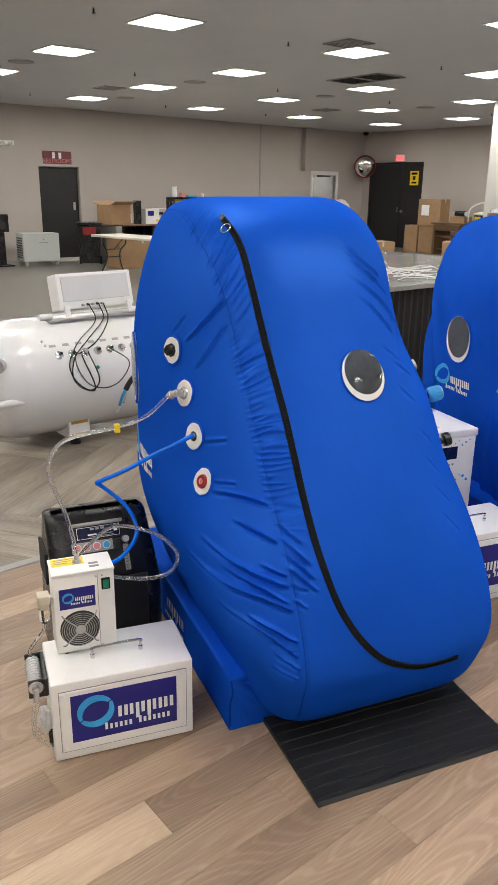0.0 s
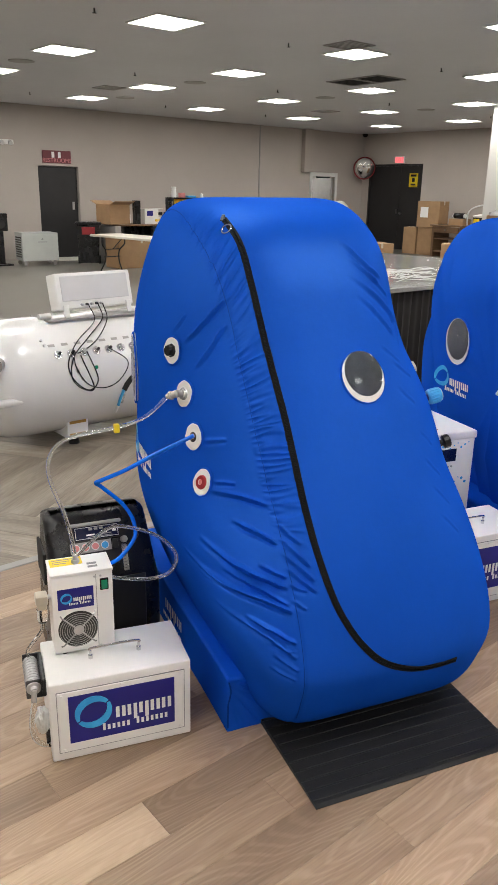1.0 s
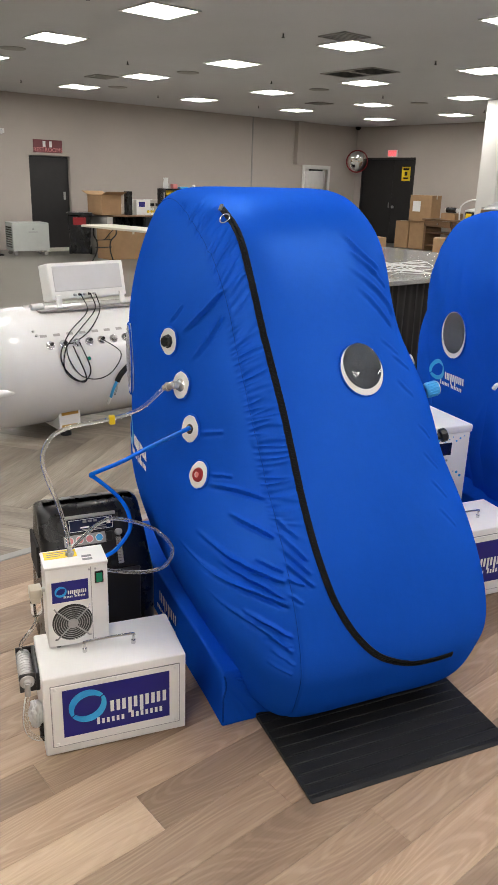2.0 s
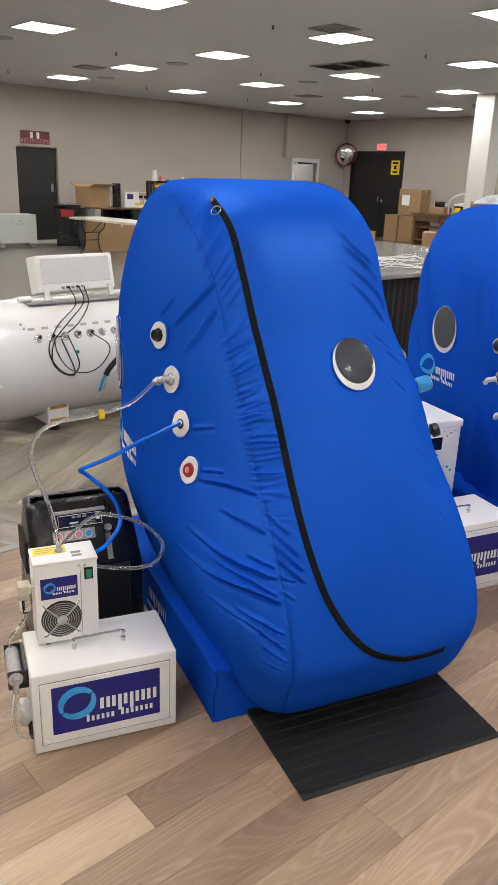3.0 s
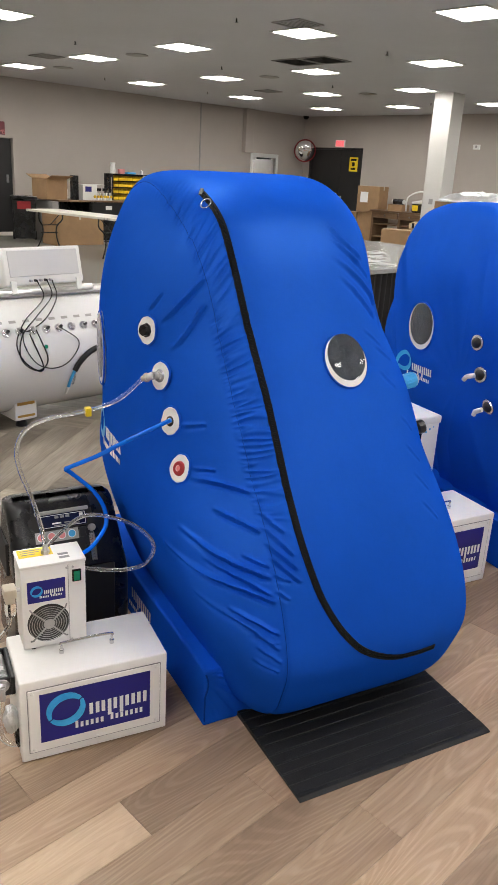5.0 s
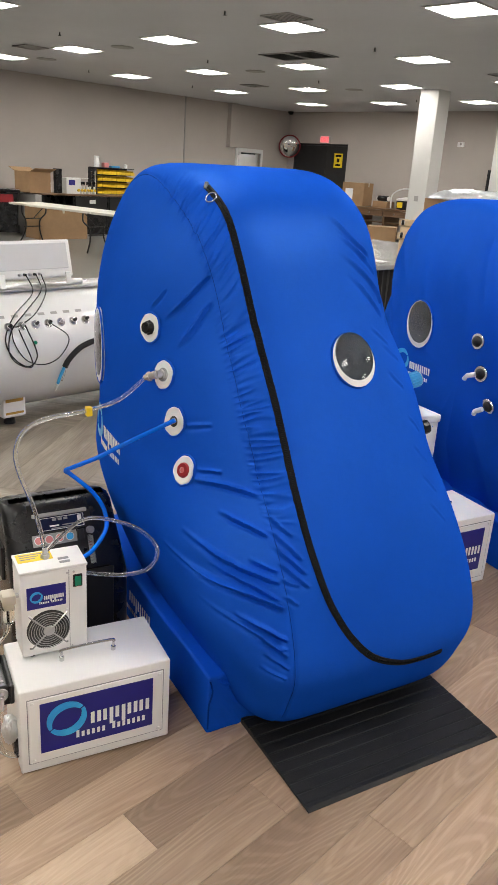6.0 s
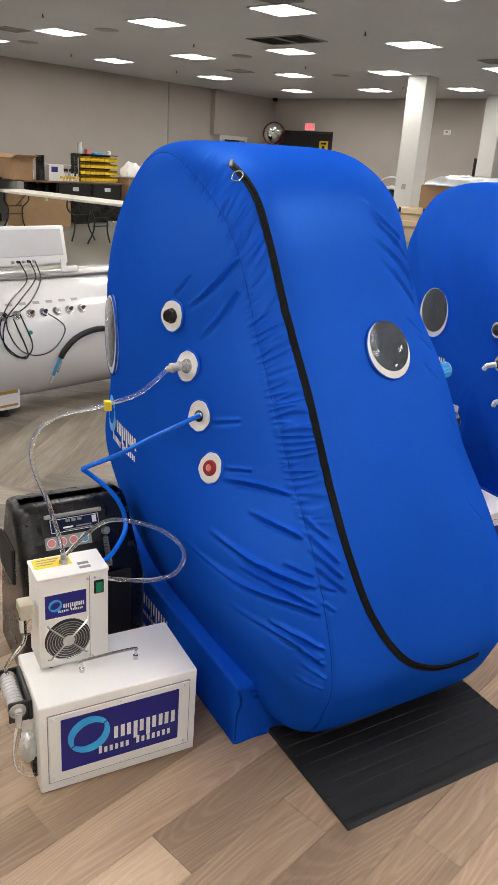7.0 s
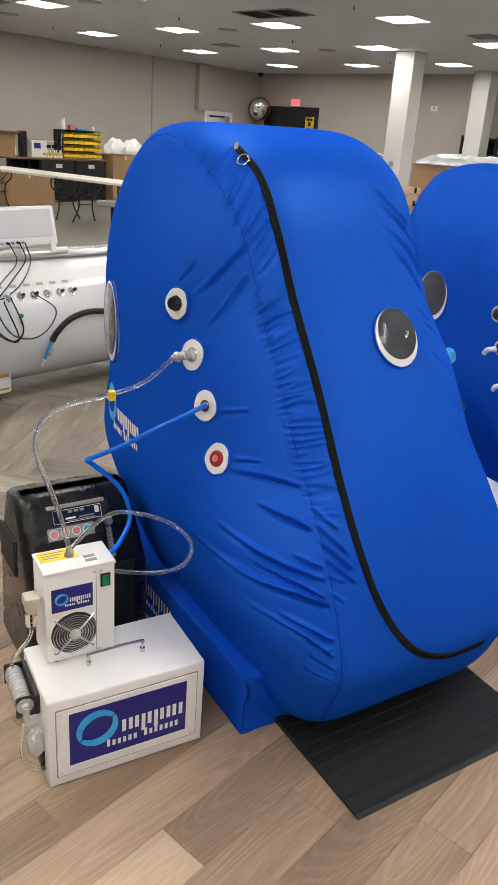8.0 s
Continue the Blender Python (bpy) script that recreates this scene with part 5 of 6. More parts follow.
for x in (-2.65, -2.9):
    for y in (2.0, 2.22):
        part("caster", rod((x, y - 0.01, 0.02), (x, y + 0.01, 0.02), 0.02, seg=14), RUBBER, mc)

# ---- white hard-shell tank chamber ----
TX, TZ, TR = -4.63, 0.445, 0.385
tk = thing("tank_chamber", (TX, 3.0, 0), 0, "glossy white cylindrical hard-shell pressure chamber lying on feet", "hyperbaric chamber")
prof = [(0, 0), (0.17, 0.010), (0.27, 0.036), (0.335, 0.085), (0.368, 0.15), (TR, 0.25), (TR, 2.45), (0.35, 2.55), (0.29, 2.64), (0.18, 2.7), (0, 2.71)]
mt = Matrix.Translation((TX, 1.58, TZ)) @ pose(0, 0, 0, -90, 0, 0)
part("shell", lathe(prof, mt, 72), GLOSS_WHITE, tk, "", True)
part("top_rail", box(TX - 0.12, TX + 0.16, 2.05, 4.0, TZ + 0.368, TZ + 0.378, 0, 1, None, Matrix.Translation((0, 0, 0))), GREY_METAL, tk, "grey metal ledge")
# tilted control box on top
mp = Matrix.Translation((-4.50, 2.42, 0.882)) @ pose(0, 0, 0, 0, -12, 4)
part("control_box", box(-0.12, 0.0, -0.285, 0.285, 0.0, 0.232, 0.012, 3, None, mp), WHITE_PLASTIC, tk, "white control box tilted back", True)
part("box_lid", box(-0.001, 0.005, -0.255, 0.255, 0.052, 0.212, 0.003, 1, None, mp), PALE_PLASTIC, tk, "pale grey front lid")
for k in range(5):
    cn = rod(mp @ Vector((0.0, -0.12 + 0.036 * k, 0.025)), mp @ Vector((0.022, -0.12 + 0.036 * k, 0.022)), 0.009, 0.007, 12)
    part("connector", cn, STEEL if k % 2 == 0 else BLACK, tk, "cable connector")
for y in (-0.24, 0.24):
    part("bracket", box(0.0, 0.01, y - 0.02, y + 0.02, -0.05, 0.03, 0.003, 1, None, mp), WHITE_PLASTIC, tk, "white mounting bracket")
part("clamp", rod((TX + 0.08, 2.02, TZ + 0.395), (TX + 0.08, 2.1, TZ + 0.395), 0.02), WHITE_PLASTIC, tk)
part("clamp", rod((TX + 0.08, 2.68, TZ + 0.395), (TX + 0.08, 2.78, TZ + 0.395), 0.02), WHITE_PLASTIC, tk)


def on_tank(y, ang):
    a = radians(ang)
    return Vector((TX + TR * math.cos(a), y, TZ + TR * math.sin(a))), Vector((math.cos(a), 0, math.sin(a)))


taps = []
for k in range(8):
    p, n = on_tank(2.02 + 0.0885 * k, 30)
    m = facing(p - n * 0.002, n)
    tp = part("gas_fitting", lathe([(0, 0.028), (0.013, 0.028), (0.015, 0.02), (0.015, 0.012), (0.026, 0.010), (0.028, 0.0)], m, 20), CHROME, tk, "round chrome gas fitting", True)
    part("core", lathe([(0, 0.045), (0.009, 0.045), (0.011, 0.028)], m, 14), BLACK if k % 3 != 2 else STEEL, tp, "", True)
    q, n2 = on_tank(1.995 + 0.0885 * k, 40)
    part("name_plate", box(-0.022, 0.022, -0.009, 0.009, 0, 0.0015, 0, 1, None, facing(q, n2)), GREY_METAL, tk, "small grey plate")
    taps.append(p + n * 0.04)
for y, a in ((1.94, 46), (1.95, 41)):
    p, n = on_tank(y, a)
    part("bolt", rod(p - n * 0.002, p + n * 0.012, 0.008, seg=10), STEEL, tk)
p, n = on_tank(2.26, 14)
part("green_plug", rod(p - n * 0.002, p + n * 0.006, 0.012, seg=14), GREEN, tk, "green plug")
conn = [mp @ Vector((0.025, -0.12 + 0.036 * k, 0.02)) for k in range(5)]


def off_tank(p, gap):
    """Moves a point of a line out of the tank's shell."""
    dz = min(abs(p.z - TZ), TR)
    return Vector((max(p.x, TX + math.sqrt(TR * TR - dz * dz) + gap), p.y, p.z))


def cable(points, r, mat, label):
    r *= 0.72
    points = [off_tank(p - Vector((0, 0.05, 0)) if 0.35 < p.z < 0.75 and p not in taps else p, 0.008) for p in points]
    c = thing("cable", points[0], 0, label, "cable", "tank cables")
    part("wire", tube(points, r, 8, 8), mat, c, "", True)
    return c


cable([conn[1], conn[1] + Vector((0.05, 0.01, -0.10)), Vector((-4.33, 2.22, 0.70)), Vector((-4.31, 2.12, 0.58)), Vector((-4.31, 2.15, 0.47)), Vector((-4.32, 2.25, 0.40)), Vector((-4.32, 2.31, 0.47)), taps[2]], 0.0055, BLACK, "thin black cable looping down the tank")
cable([conn[3], conn[3] + Vector((0.05, 0.0, -0.09)), Vector((-4.33, 2.30, 0.72)), Vector((-4.31, 2.17, 0.62)), Vector((-4.31, 2.13, 0.50)), Vector((-4.32, 2.19, 0.42)), Vector((-4.32, 2.28, 0.41)), taps[2] + Vector((0, 0.01, -0.03))], 0.0055, BLACK, "thin black cable in a loose loop")
cable([conn[4], conn[4] + Vector((0.05, 0.0, -0.10)), Vector((-4.33, 2.36, 0.70)), Vector((-4.32, 2.22, 0.64)), taps[1]], 0.0055, BLACK, "thin black cable to a fitting")
cable([taps[1], Vector((-4.31, 2.17, 0.55)), Vector((-4.31, 2.24, 0.44)), Vector((-4.31, 2.36, 0.40)), Vector((-4.31, 2.47, 0.44)), Vector((-4.31, 2.54, 0.55)), taps[4] + Vector((0.0, 0.03, 0.0))], 0.0048, BLACK, "thin black cable strung between fittings")
hz = thing("air_line", (-4.3, 2.5, 0.3), 0, "thick black sleeve with a light blue hose hanging on the tank", "hose")
AT = lambda c: off_tank(Vector((c[0], c[1] - 0.09, c[2])), 0.02)
part("sleeve", tube([AT((-4.33, 2.98, 0.50)), AT((-4.32, 2.80, 0.515)), AT((-4.31, 2.66, 0.485)), AT((-4.305, 2.57, 0.42)), AT((-4.305, 2.535, 0.365))], 0.018, 12, 8), RUBBER, hz, "black sleeve", True)
part("blue_tube", tube([AT((-4.305, 2.535, 0.37)), AT((-4.305, 2.515, 0.31)), AT((-4.31, 2.51, 0.25))], 0.010, 10, 6), SKY_BLUE, hz, "light blue hose", True)
part("coupling", rod(AT((-4.31, 2.51, 0.255)), AT((-4.31, 2.508, 0.20)), 0.011, 0.008, 12), WHITE_PLASTIC, hz, "white coupling")
part("thin_tube", tube([AT((-4.30, 2.54, 0.37)), AT((-4.30, 2.54, 0.32)), AT((-4.30, 2.535, 0.27))], 0.006, 8, 5), CLEAR_HOSE, hz, "clear tube", True)
FX = TX - 0.10
for y in (2.16, 3.75):
    ft = part("foot", box(FX - 0.34, FX + 0.36, y - 0.07, y + 0.07, 0.05, 0.17, 0.008, 2), WHITE, tk, "white steel foot")
    part("foot_plate", box(FX + 0.355, FX + 0.372, y - 0.075, y + 0.075, 0.06, 0.20, 0.004, 1), WHITE, ft, "white end plate")
    part("warning_label", box(FX + 0.3725, FX + 0.374, y - 0.06, y + 0.06, 0.155, 0.185), ORANGE, ft, "yellow label")
    part("warning_label", box(FX + 0.3725, FX + 0.374, y - 0.06, y + 0.06, 0.075, 0.09), ORANGE, ft, "yellow label")
    for x in (FX - 0.3, FX + 0.3):
        part("levelling_pad", rod((x, y, 0.0), (x, y, 0.05), 0.038, 0.03, 16), BLACK, ft, "black levelling pad")
pp = thing("drain_pipe", (-4.285, 1.55, 0.0), 0, "white plastic drain pipe at the tank's end", "pipe")
part("pipe", tube([Vector((-4.285, 1.77, 0.385)), Vector((-4.285, 1.62, 0.385)), Vector((-4.285, 1.50, 0.385))], 0.023, 14, 5, rod((-4.285, 1.55, 0.385), (-4.285, 1.55, 0.0), 0.023)), WHITE_PLASTIC, pp, "", True)
p, n = Vector((-4.36, 1.66, 0.61)), Vector((0.75, -0.66, 0))
part("end_port", rod(p, p + n * 0.05, 0.045, seg=20), GREY_METAL, tk, "grey end port", True)

# ---- counter with a granite top ----
ct = thing("granite_counter", (-4.6, 6.0, 0), 0, "granite-topped counter with a black pleated skirt", "counter")
part("worktop", box(-6.6, -3.95, 4.55, 7.6, 0.88, 0.92, 0.005, 2), GRANITE, ct, "speckled grey granite top")
sk = bmesh.new()
n = 120
rows = []
for i in range(n + 1):
    y = 4.60 + 2.9 * i / n
    rows.append([sk.verts.new((-4.0 + 0.012 * math.sin(i * 1.9) * k, y, z)) for z, k in ((0.88, 0.3), (0.5, 0.9), (0.0, 1.2))])
for a, c in zip(rows, rows[1:]):
    for k in range(2):
        sk.faces.new((a[k], c[k], c[k + 1], a[k + 1]))
part("skirt", sk, CLOTH, ct, "black pleated cloth skirt", True)
part("base", box(-6.5, -4.05, 4.65, 7.5, 0.0, 0.88), CLOTH, ct)
rng = random.Random(3)
for k in range(5):
    x, y = -4.35 + rng.uniform(-0.25, 0.25), 5.0 + 0.05 * k
    pts = [Vector((x + rng.uniform(-0.25, 0.25), y + rng.uniform(-0.2, 0.45), 0.93 + rng.uniform(0, 0.10))) for _ in range(7)]
    c = thing("loose_wire", pts[0], 0, "tangled thin white wire lying on the counter", "wire", "white wires")
    part("wire", tube(pts, 0.003, 6, 8), WHITE_PLASTIC, c, "", True)


def carton(x, y, z, w, d, h, turn, label, open_flaps=False, group="", tape=True):
    a = radians(turn)
    # origin given in world metres; the frame is turned about z
    o = Vector((x * math.cos(a) + y * math.sin(a), -x * math.sin(a) + y * math.cos(a), z))
    c = thing("cardboard_box", o, turn, label, "box", group)

    def B(x0, x1, y0, y1, z0, z1):
        return box(o.x + x0, o.x + x1, o.y + y0, o.y + y1, o.z + z0, o.z + z1, 0.003, 1)
    if open_flaps:
        t = 0.006
        b = B(-w / 2, w / 2, -d / 2, -d / 2 + t, 0, h)
        for q in ((-w / 2, w / 2, d / 2 - t, d / 2, 0, h), (-w / 2, -w / 2 + t, -d / 2 + t, d / 2 - t, 0, h), (w / 2 - t, w / 2, -d / 2 + t, d / 2 - t, 0, h), (-w / 2 + t, w / 2 - t, -d / 2 + t, d / 2 - t, 0, t)):
            merge(b, B(*q))
        part("body", b, CARDBOARD, c)
        for sx in (-1, 1):
            part("flap", box(-0.003, 0.003, -d / 2, d / 2, 0, w * 0.42, 0, 1, None, Matrix.Translation(o + Vector((sx * w / 2, 0, h))) @ pose(0, 0, 0, 0, sx * 70, 0)), CARDBOARD, c, "open flap")
    else:
        part("body", B(-w / 2, w / 2, -d / 2, d / 2, 0, h), CARDBOARD, c)
        if tape:
            part("tape", merge(B(-w / 2 - 0.001, w / 2 + 0.001, -0.025, 0.025, h, h + 0.001), B(w / 2, w / 2 + 0.001, -0.025, 0.025, h - 0.1, h)), CREAM, c, "packing tape")
    return c, o


# ---- by the long wall ----
cb = thing("rolling_cabinet", (-16.2, 7.15, 0), 20, "pale grey machine cabinet on castors", "machine")
ORIGIN[cb.name] = Vector((0, 0, 0))
cb.matrix_world = pose(-16.15, 7.2, 0, 0, 0, 84)
part("body", box(-0.40, 0.40, -0.25, 0.25, 0.1, 0.69, 0.012), CABINET, cb, "pale grey case")
for k in range(9):
    part("slat", box(-0.405, -0.399, -0.19, 0.19, 0.17 + 0.05 * k, 0.20 + 0.05 * k), BLACK, cb, "black vent slat")
for x in (-0.33, 0.33):
    for y in (-0.2, 0.2):
        part("castor", rod((x, y - 0.015, 0.045), (x, y + 0.015, 0.045), 0.045, seg=14, bm=box(x - 0.02, x + 0.02, y - 0.02, y + 0.02, 0.06, 0.1)), GREY_METAL, cb)
part("emblem", rod((0.05, -0.251, 0.56), (0.05, -0.255, 0.56), 0.03, seg=3, bm=box(-0.05, 0.15, -0.254, -0.2505, 0.49, 0.505)), GREY_PRINT, cb)
sp = thing("loudspeaker", (-16.3, 6.5, 0), 0, "black loudspeaker on a dark stand", "loudspeaker")
part("cabinet", box(-16.5, -16.2, 6.3, 6.6, 0.72, 1.08, 0.01), BLACK, sp)
part("cone", rod((-16.2, 6.45, 0.86), (-16.19, 6.45, 0.86), 0.09), GRILLE, sp)
part("stand", box(-16.42, -16.28, 6.38, 6.52, 0.03, 0.72), BLACK, sp)
part("base", box(-16.55, -16.15, 6.25, 6.65, 0, 0.03), BLACK, sp)
sb = thing("black_table", (-16.6, 5.6, 0), 0, "black covered table with papers", "table")
part("top", box(-17.0, -16.2, 4.6, 6.15, 0.70, 0.74), BLACK, sb)
part("skirt", box(-16.95, -16.25, 4.65, 6.1, 0.0, 0.70), CLOTH, sb)

wb = thing("wheelie_bin", (-15.68, 8.22, 0), 0, "black plastic wheelie bin with a red label", "bin")
ORIGIN[wb.name] = Vector((0, 0, 0))
wb.matrix_world = pose(-15.68, 8.22, 0, 0, 0, 62)
b = box(-0.25, 0.25, -0.27, 0.27, 0.05, 0.86, 0.02)
for v in b.verts:
    if v.co.z < 0.4:
        v.co.x *= 0.82
        v.co.y *= 0.82
part("body", b, BLACK, wb)
part("lid", box(-0.28, 0.28, -0.30, 0.30, 0.86, 0.92, 0.02), BLACK, wb, "black lid")
part("label", box(-0.14, 0.14, -0.275, -0.271, 0.66, 0.82), RED, wb, "red and white label")
part("wheel", rod((-0.25, 0.2, 0.09), (-0.2, 0.2, 0.09), 0.09, seg=16), RUBBER, wb)
part("wheel", rod((0.2, 0.2, 0.09), (0.25, 0.2, 0.09), 0.09, seg=16), RUBBER, wb)


def folding_table(x, y, turn, length, label):
    t = thing("folding_table", (0, 0, 0), 0, label, "table", "folding tables")
    part("top", box(-length / 2, length / 2, -0.38, 0.38, 0.70, 0.742, 0.012), TABLE, t, "off-white plastic top")
    for s in (-1, 1):
        xx = s * (length / 2 - 0.28)
        leg = bmesh.new()
        for w in (-0.28, 0.28):
            tube([Vector((xx, w, 0.70)), Vector((xx, w, 0.55)), Vector((xx + s * 0.04, w * 0.62, 0.42)), Vector((xx + s * 0.06, w * 0.62, 0.22)), Vector((xx + s * 0.1, w * 1.0, 0.0))], 0.014, 8, 5, leg)
        part("leg", leg, BLACK_METAL, t, "black folding leg frame", True)
        part("brace", tube([Vector((xx + s * 0.05, -0.2, 0.30)), Vector((xx + s * 0.05, 0.2, 0.30))], 0.010, 8, 2), BLACK_METAL, t)
        part("strut", tube([Vector((xx + s * 0.03, 0, 0.45)), Vector((xx - s * 0.3, 0, 0.69))], 0.009, 8, 2, tube([Vector((xx + s * 0.03, -0.18, 0.45)), Vector((xx + s * 0.03, 0.18, 0.45))], 0.009, 8, 2)), BLACK_METAL, t)
    t.matrix_world = pose(x, y, 0, 0, 0, turn)
    return t


folding_table(-13.2, 8.05, 8, 2.3, "off-white plastic folding table with black legs")
folding_table(-11.28, 8.33, 10, 1.5, "second off-white folding table beside the first")
carton(-14.75, 8.85, 0, 0.55, 1.15, 0.62, 0, "large flat brown cardboard box under the table")

# long black display desk with goods on it
dk = thing("display_desk", (-15.5, 10.1, 0), 0, "long black display desk with grey shelves and a wooden top", "desk")
part("top", box(-15.95, -15.15, 8.75, 11.35, 0.84, 0.872, 0.004), OLD_WOOD, dk, "dark wooden top")
part("back", box(-15.95, -15.9, 8.8, 11.3, 0.0, 0.84), BLACK, dk)
for y in (8.8, 9.55, 10.45, 11.26):
    part("side", box(-15.9, -15.2, y, y + 0.04, 0.0, 0.84), BLACK, dk)
part("drawer", box(-15.22, -15.17, 9.6, 10.42, 0.53, 0.83, 0.006), BLACK_METAL, dk, "dark drawer front")
part("drawer", box(-15.22, -15.17, 10.5, 11.25, 0.53, 0.83, 0.006), BLACK_METAL, dk, "dark drawer front")
part("shelf", box(-15.88, -15.2, 8.85, 9.53, 0.45, 0.48), BLACK, dk)
part("panel", box(-15.23, -15.18, 9.6, 11.25, 0.02, 0.51), BLACK, dk)
for y in (9.95, 10.8):
    part("tag", box(-15.168, -15.165, y, y + 0.16, 0.68, 0.76), WHITE_PLASTIC, dk, "white tag")
part("end_panel", box(-15.95, -15.15, 8.6, 8.745, 0.0, 0.84), GREY_METAL, dk, "grey end panel")
carton(-15.55, 8.78, 0.873, 0.5, 0.55, 0.42, 8, "open brown cardboard box on the desk", True)
single("black_tower", box(-15.45, -15.33, 9.22, 9.36, 0.873, 1.38, 0.005), BLACK, "tall narrow black box on the desk", "box")
c = thing("white_carton", (-15.5, 9.85, 0.873), 0, "open white carton with a dark blue label", "box")
part("body", box(-15.65, -15.35, 9.48, 9.85, 0.873, 1.2, 0.004), WHITE_PLASTIC, c)
part("flap", box(-15.66, -15.34, 9.85, 10.05, 1.2, 1.205, 0, 1), WHITE_PLASTIC, c)
part("label", box(-15.349, -15.346, 9.54, 9.7, 1.05, 1.16), NAVY, c)
jug = lathe([(0, 0), (0.07, 0), (0.08, 0.03), (0.08, 0.2), (0.05, 0.27), (0.022, 0.3), (0.022, 0.34), (0, 0.34)], Matrix.Translation((-15.5, 9.1, 0.873)), 20)
single("white_bottle", jug, WHITE_PLASTIC, "white plastic bottle on the desk", "bottle", smooth=True)
single("red_spray_bottle", lathe([(0, 0), (0.045, 0), (0.05, 0.02), (0.05, 0.2), (0.018, 0.26), (0.018, 0.34), (0, 0.34)], Matrix.Translation((-15.4, 9, 0.873)), 16), RED, "red spray bottle on the desk", "bottle", smooth=True)
for k in range(6):
    y = 9.78 + 0.085 * k
    c = thing("valve_unit", (-15.4, y, 0.873), 0, "small valve with white, yellow and dark parts", "valve", "valves on the desk")
    part("body", lathe([(0, 0), (0.045, 0), (0.045, 0.08), (0.025, 0.1), (0.025, 0.16), (0, 0.16)], Matrix.Translation((-15.4 + 0.03 * (k % 2), y, 0.873)), 14), WHITE_PLASTIC, c, "", True)
    part("cap", rod((-15.4 + 0.03 * (k % 2), y, 1.07), (-15.4 + 0.03 * (k % 2), y, 1.13), 0.03, seg=12), BLACK, c)
    part("collar", rod((-15.36, y, 0.95), (-15.32, y, 0.95), 0.03, seg=12), YELLOW_BIN, c, "yellow collar")
single("clear_cylinder", lathe([(0, 0), (0.045, 0), (0.045, 0.5), (0, 0.5)], Matrix.Translation((-15.55, 10.32, 0.873)), 20), CLEAR, "tall clear plastic cylinder", "cylinder", smooth=True)
rk = thing("bin_rack", (-15.7, 10.95, 0.873), 0, "black rack holding rows of yellow parts bins", "rack")
part("frame", box(-15.93, -15.9, 10.42, 11.5, 0.873, 1.44, 0, 1, box(-15.9, -15.6, 10.4, 10.44, 0.873, 1.45, 0, 1, box(-15.9, -15.62, 10.44, 11.5, 1.44, 1.455))), BLACK, rk)
for r in range(4):
    z = 0.885 + 0.14 * r
    part("shelf", box(-15.9, -15.7, 10.44, 11.5, z - 0.008, z), BLACK, rk)
    for k in range(8):
        y = 10.45 + 0.131 * k
        b = box(-15.88, -15.58, y, y + 0.12, z, z + 0.012)
        box(-15.88, -15.868, y, y + 0.12, z + 0.012, z + 0.105, 0, 1, b)
        box(-15.868, -15.62, y, y + 0.008, z + 0.012, z + 0.095, 0, 1, b)
        box(-15.868, -15.62, y + 0.112, y + 0.12, z + 0.012, z + 0.095, 0, 1, b)
        box(-15.592, -15.58, y, y + 0.12, z + 0.012, z + 0.06, 0, 1, b)
        part("parts_bin", b, YELLOW_BIN, rk, "open yellow plastic bin")
single("white_bottle", lathe([(0, 0), (0.06, 0), (0.065, 0.08), (0.05, 0.2), (0.06, 0.21), (0.06, 0.24), (0, 0.24)], Matrix.Translation((-15.75, 10.54, 1.456)), 16), WHITE_PLASTIC, "white plastic jar on top of the rack", "jar", smooth=True)
single("orange_packet", box(-15.8, -15.68, 10.7, 10.83, 1.456, 1.56, 0.01), PALE_RED, "orange packet on top of the rack", "packet")
single("blue_packet", box(-15.8, -15.68, 10.9, 11.15, 1.456, 1.50, 0.015), SKY_BLUE, "blue plastic packet on top of the rack", "packet")
single("small_jar", lathe([(0, 0), (0.04, 0), (0.04, 0.08), (0, 0.1)], Matrix.Translation((-15.75, 11.35, 1.456)), 12), WHITE_PLASTIC, "small white jar on top of the rack", "jar", smooth=True)
carton(-15.6, 12, 0, 0.5, 0.75, 0.98, 0, "tall brown cardboard box standing by the desk")
for k, (y, z) in enumerate(((11.8, 0.982), (12.3, 0.982))):
    b = bmesh.new()
    bmesh.ops.create_icosphere(b, subdivisions=3, radius=1)
    for v in b.verts:
        q = 1 + 0.2 * noise.noise(v.co * 2 + Vector((k, 0, 0)))
        v.co = Vector((-15.5 + v.co.x * 0.25 * q, y + v.co.y * 0.24 * q, z + 0.02 + max(v.co.z + 0.3, 0) * 0.26 * q))
    c = single("white_bag", b, WHITE_PLASTIC, "full white plastic bag with a dark label", "bag", "", "white bags", True)
carton(-13.3, 10.6, 0, 0.4, 0.45, 0.4, 35, "brown cardboard box under the second table")

# ---- by the end wall ----
carton(-14.62, 18.17, 0, 0.44, 0.5, 0.74, 4, "brown cardboard box standing by the double door")
carton(-14.06, 18.2, 0, 0.52, 0.55, 0.76, -3, "brown cardboard box in a stack", group="stacked cartons")
c, o = carton(-14.0, 18.12, 0.765, 0.74, 0.44, 0.70, 2, "large brown cardboard box with a white label on a stack", group="stacked cartons")
part("label", box(o.x - 0.26, o.x + 0.0, o.y - 0.224, o.y - 0.221, o.z + 0.26, o.z + 0.54), PRINT, c, "white label")
carton(-10.81, 15.0, 0, 0.66, 0.6, 0.58, 32, "brown cardboard box on the floor by the column")
carton(-12.1, 13.65, 0, 0.7, 0.6, 0.56, -20, "brown cardboard box on the hall floor")
wd = thing("wooden_desk", (-12.85, 18.1, 0), 0, "old brown wooden desk with drawers and shelves", "desk")
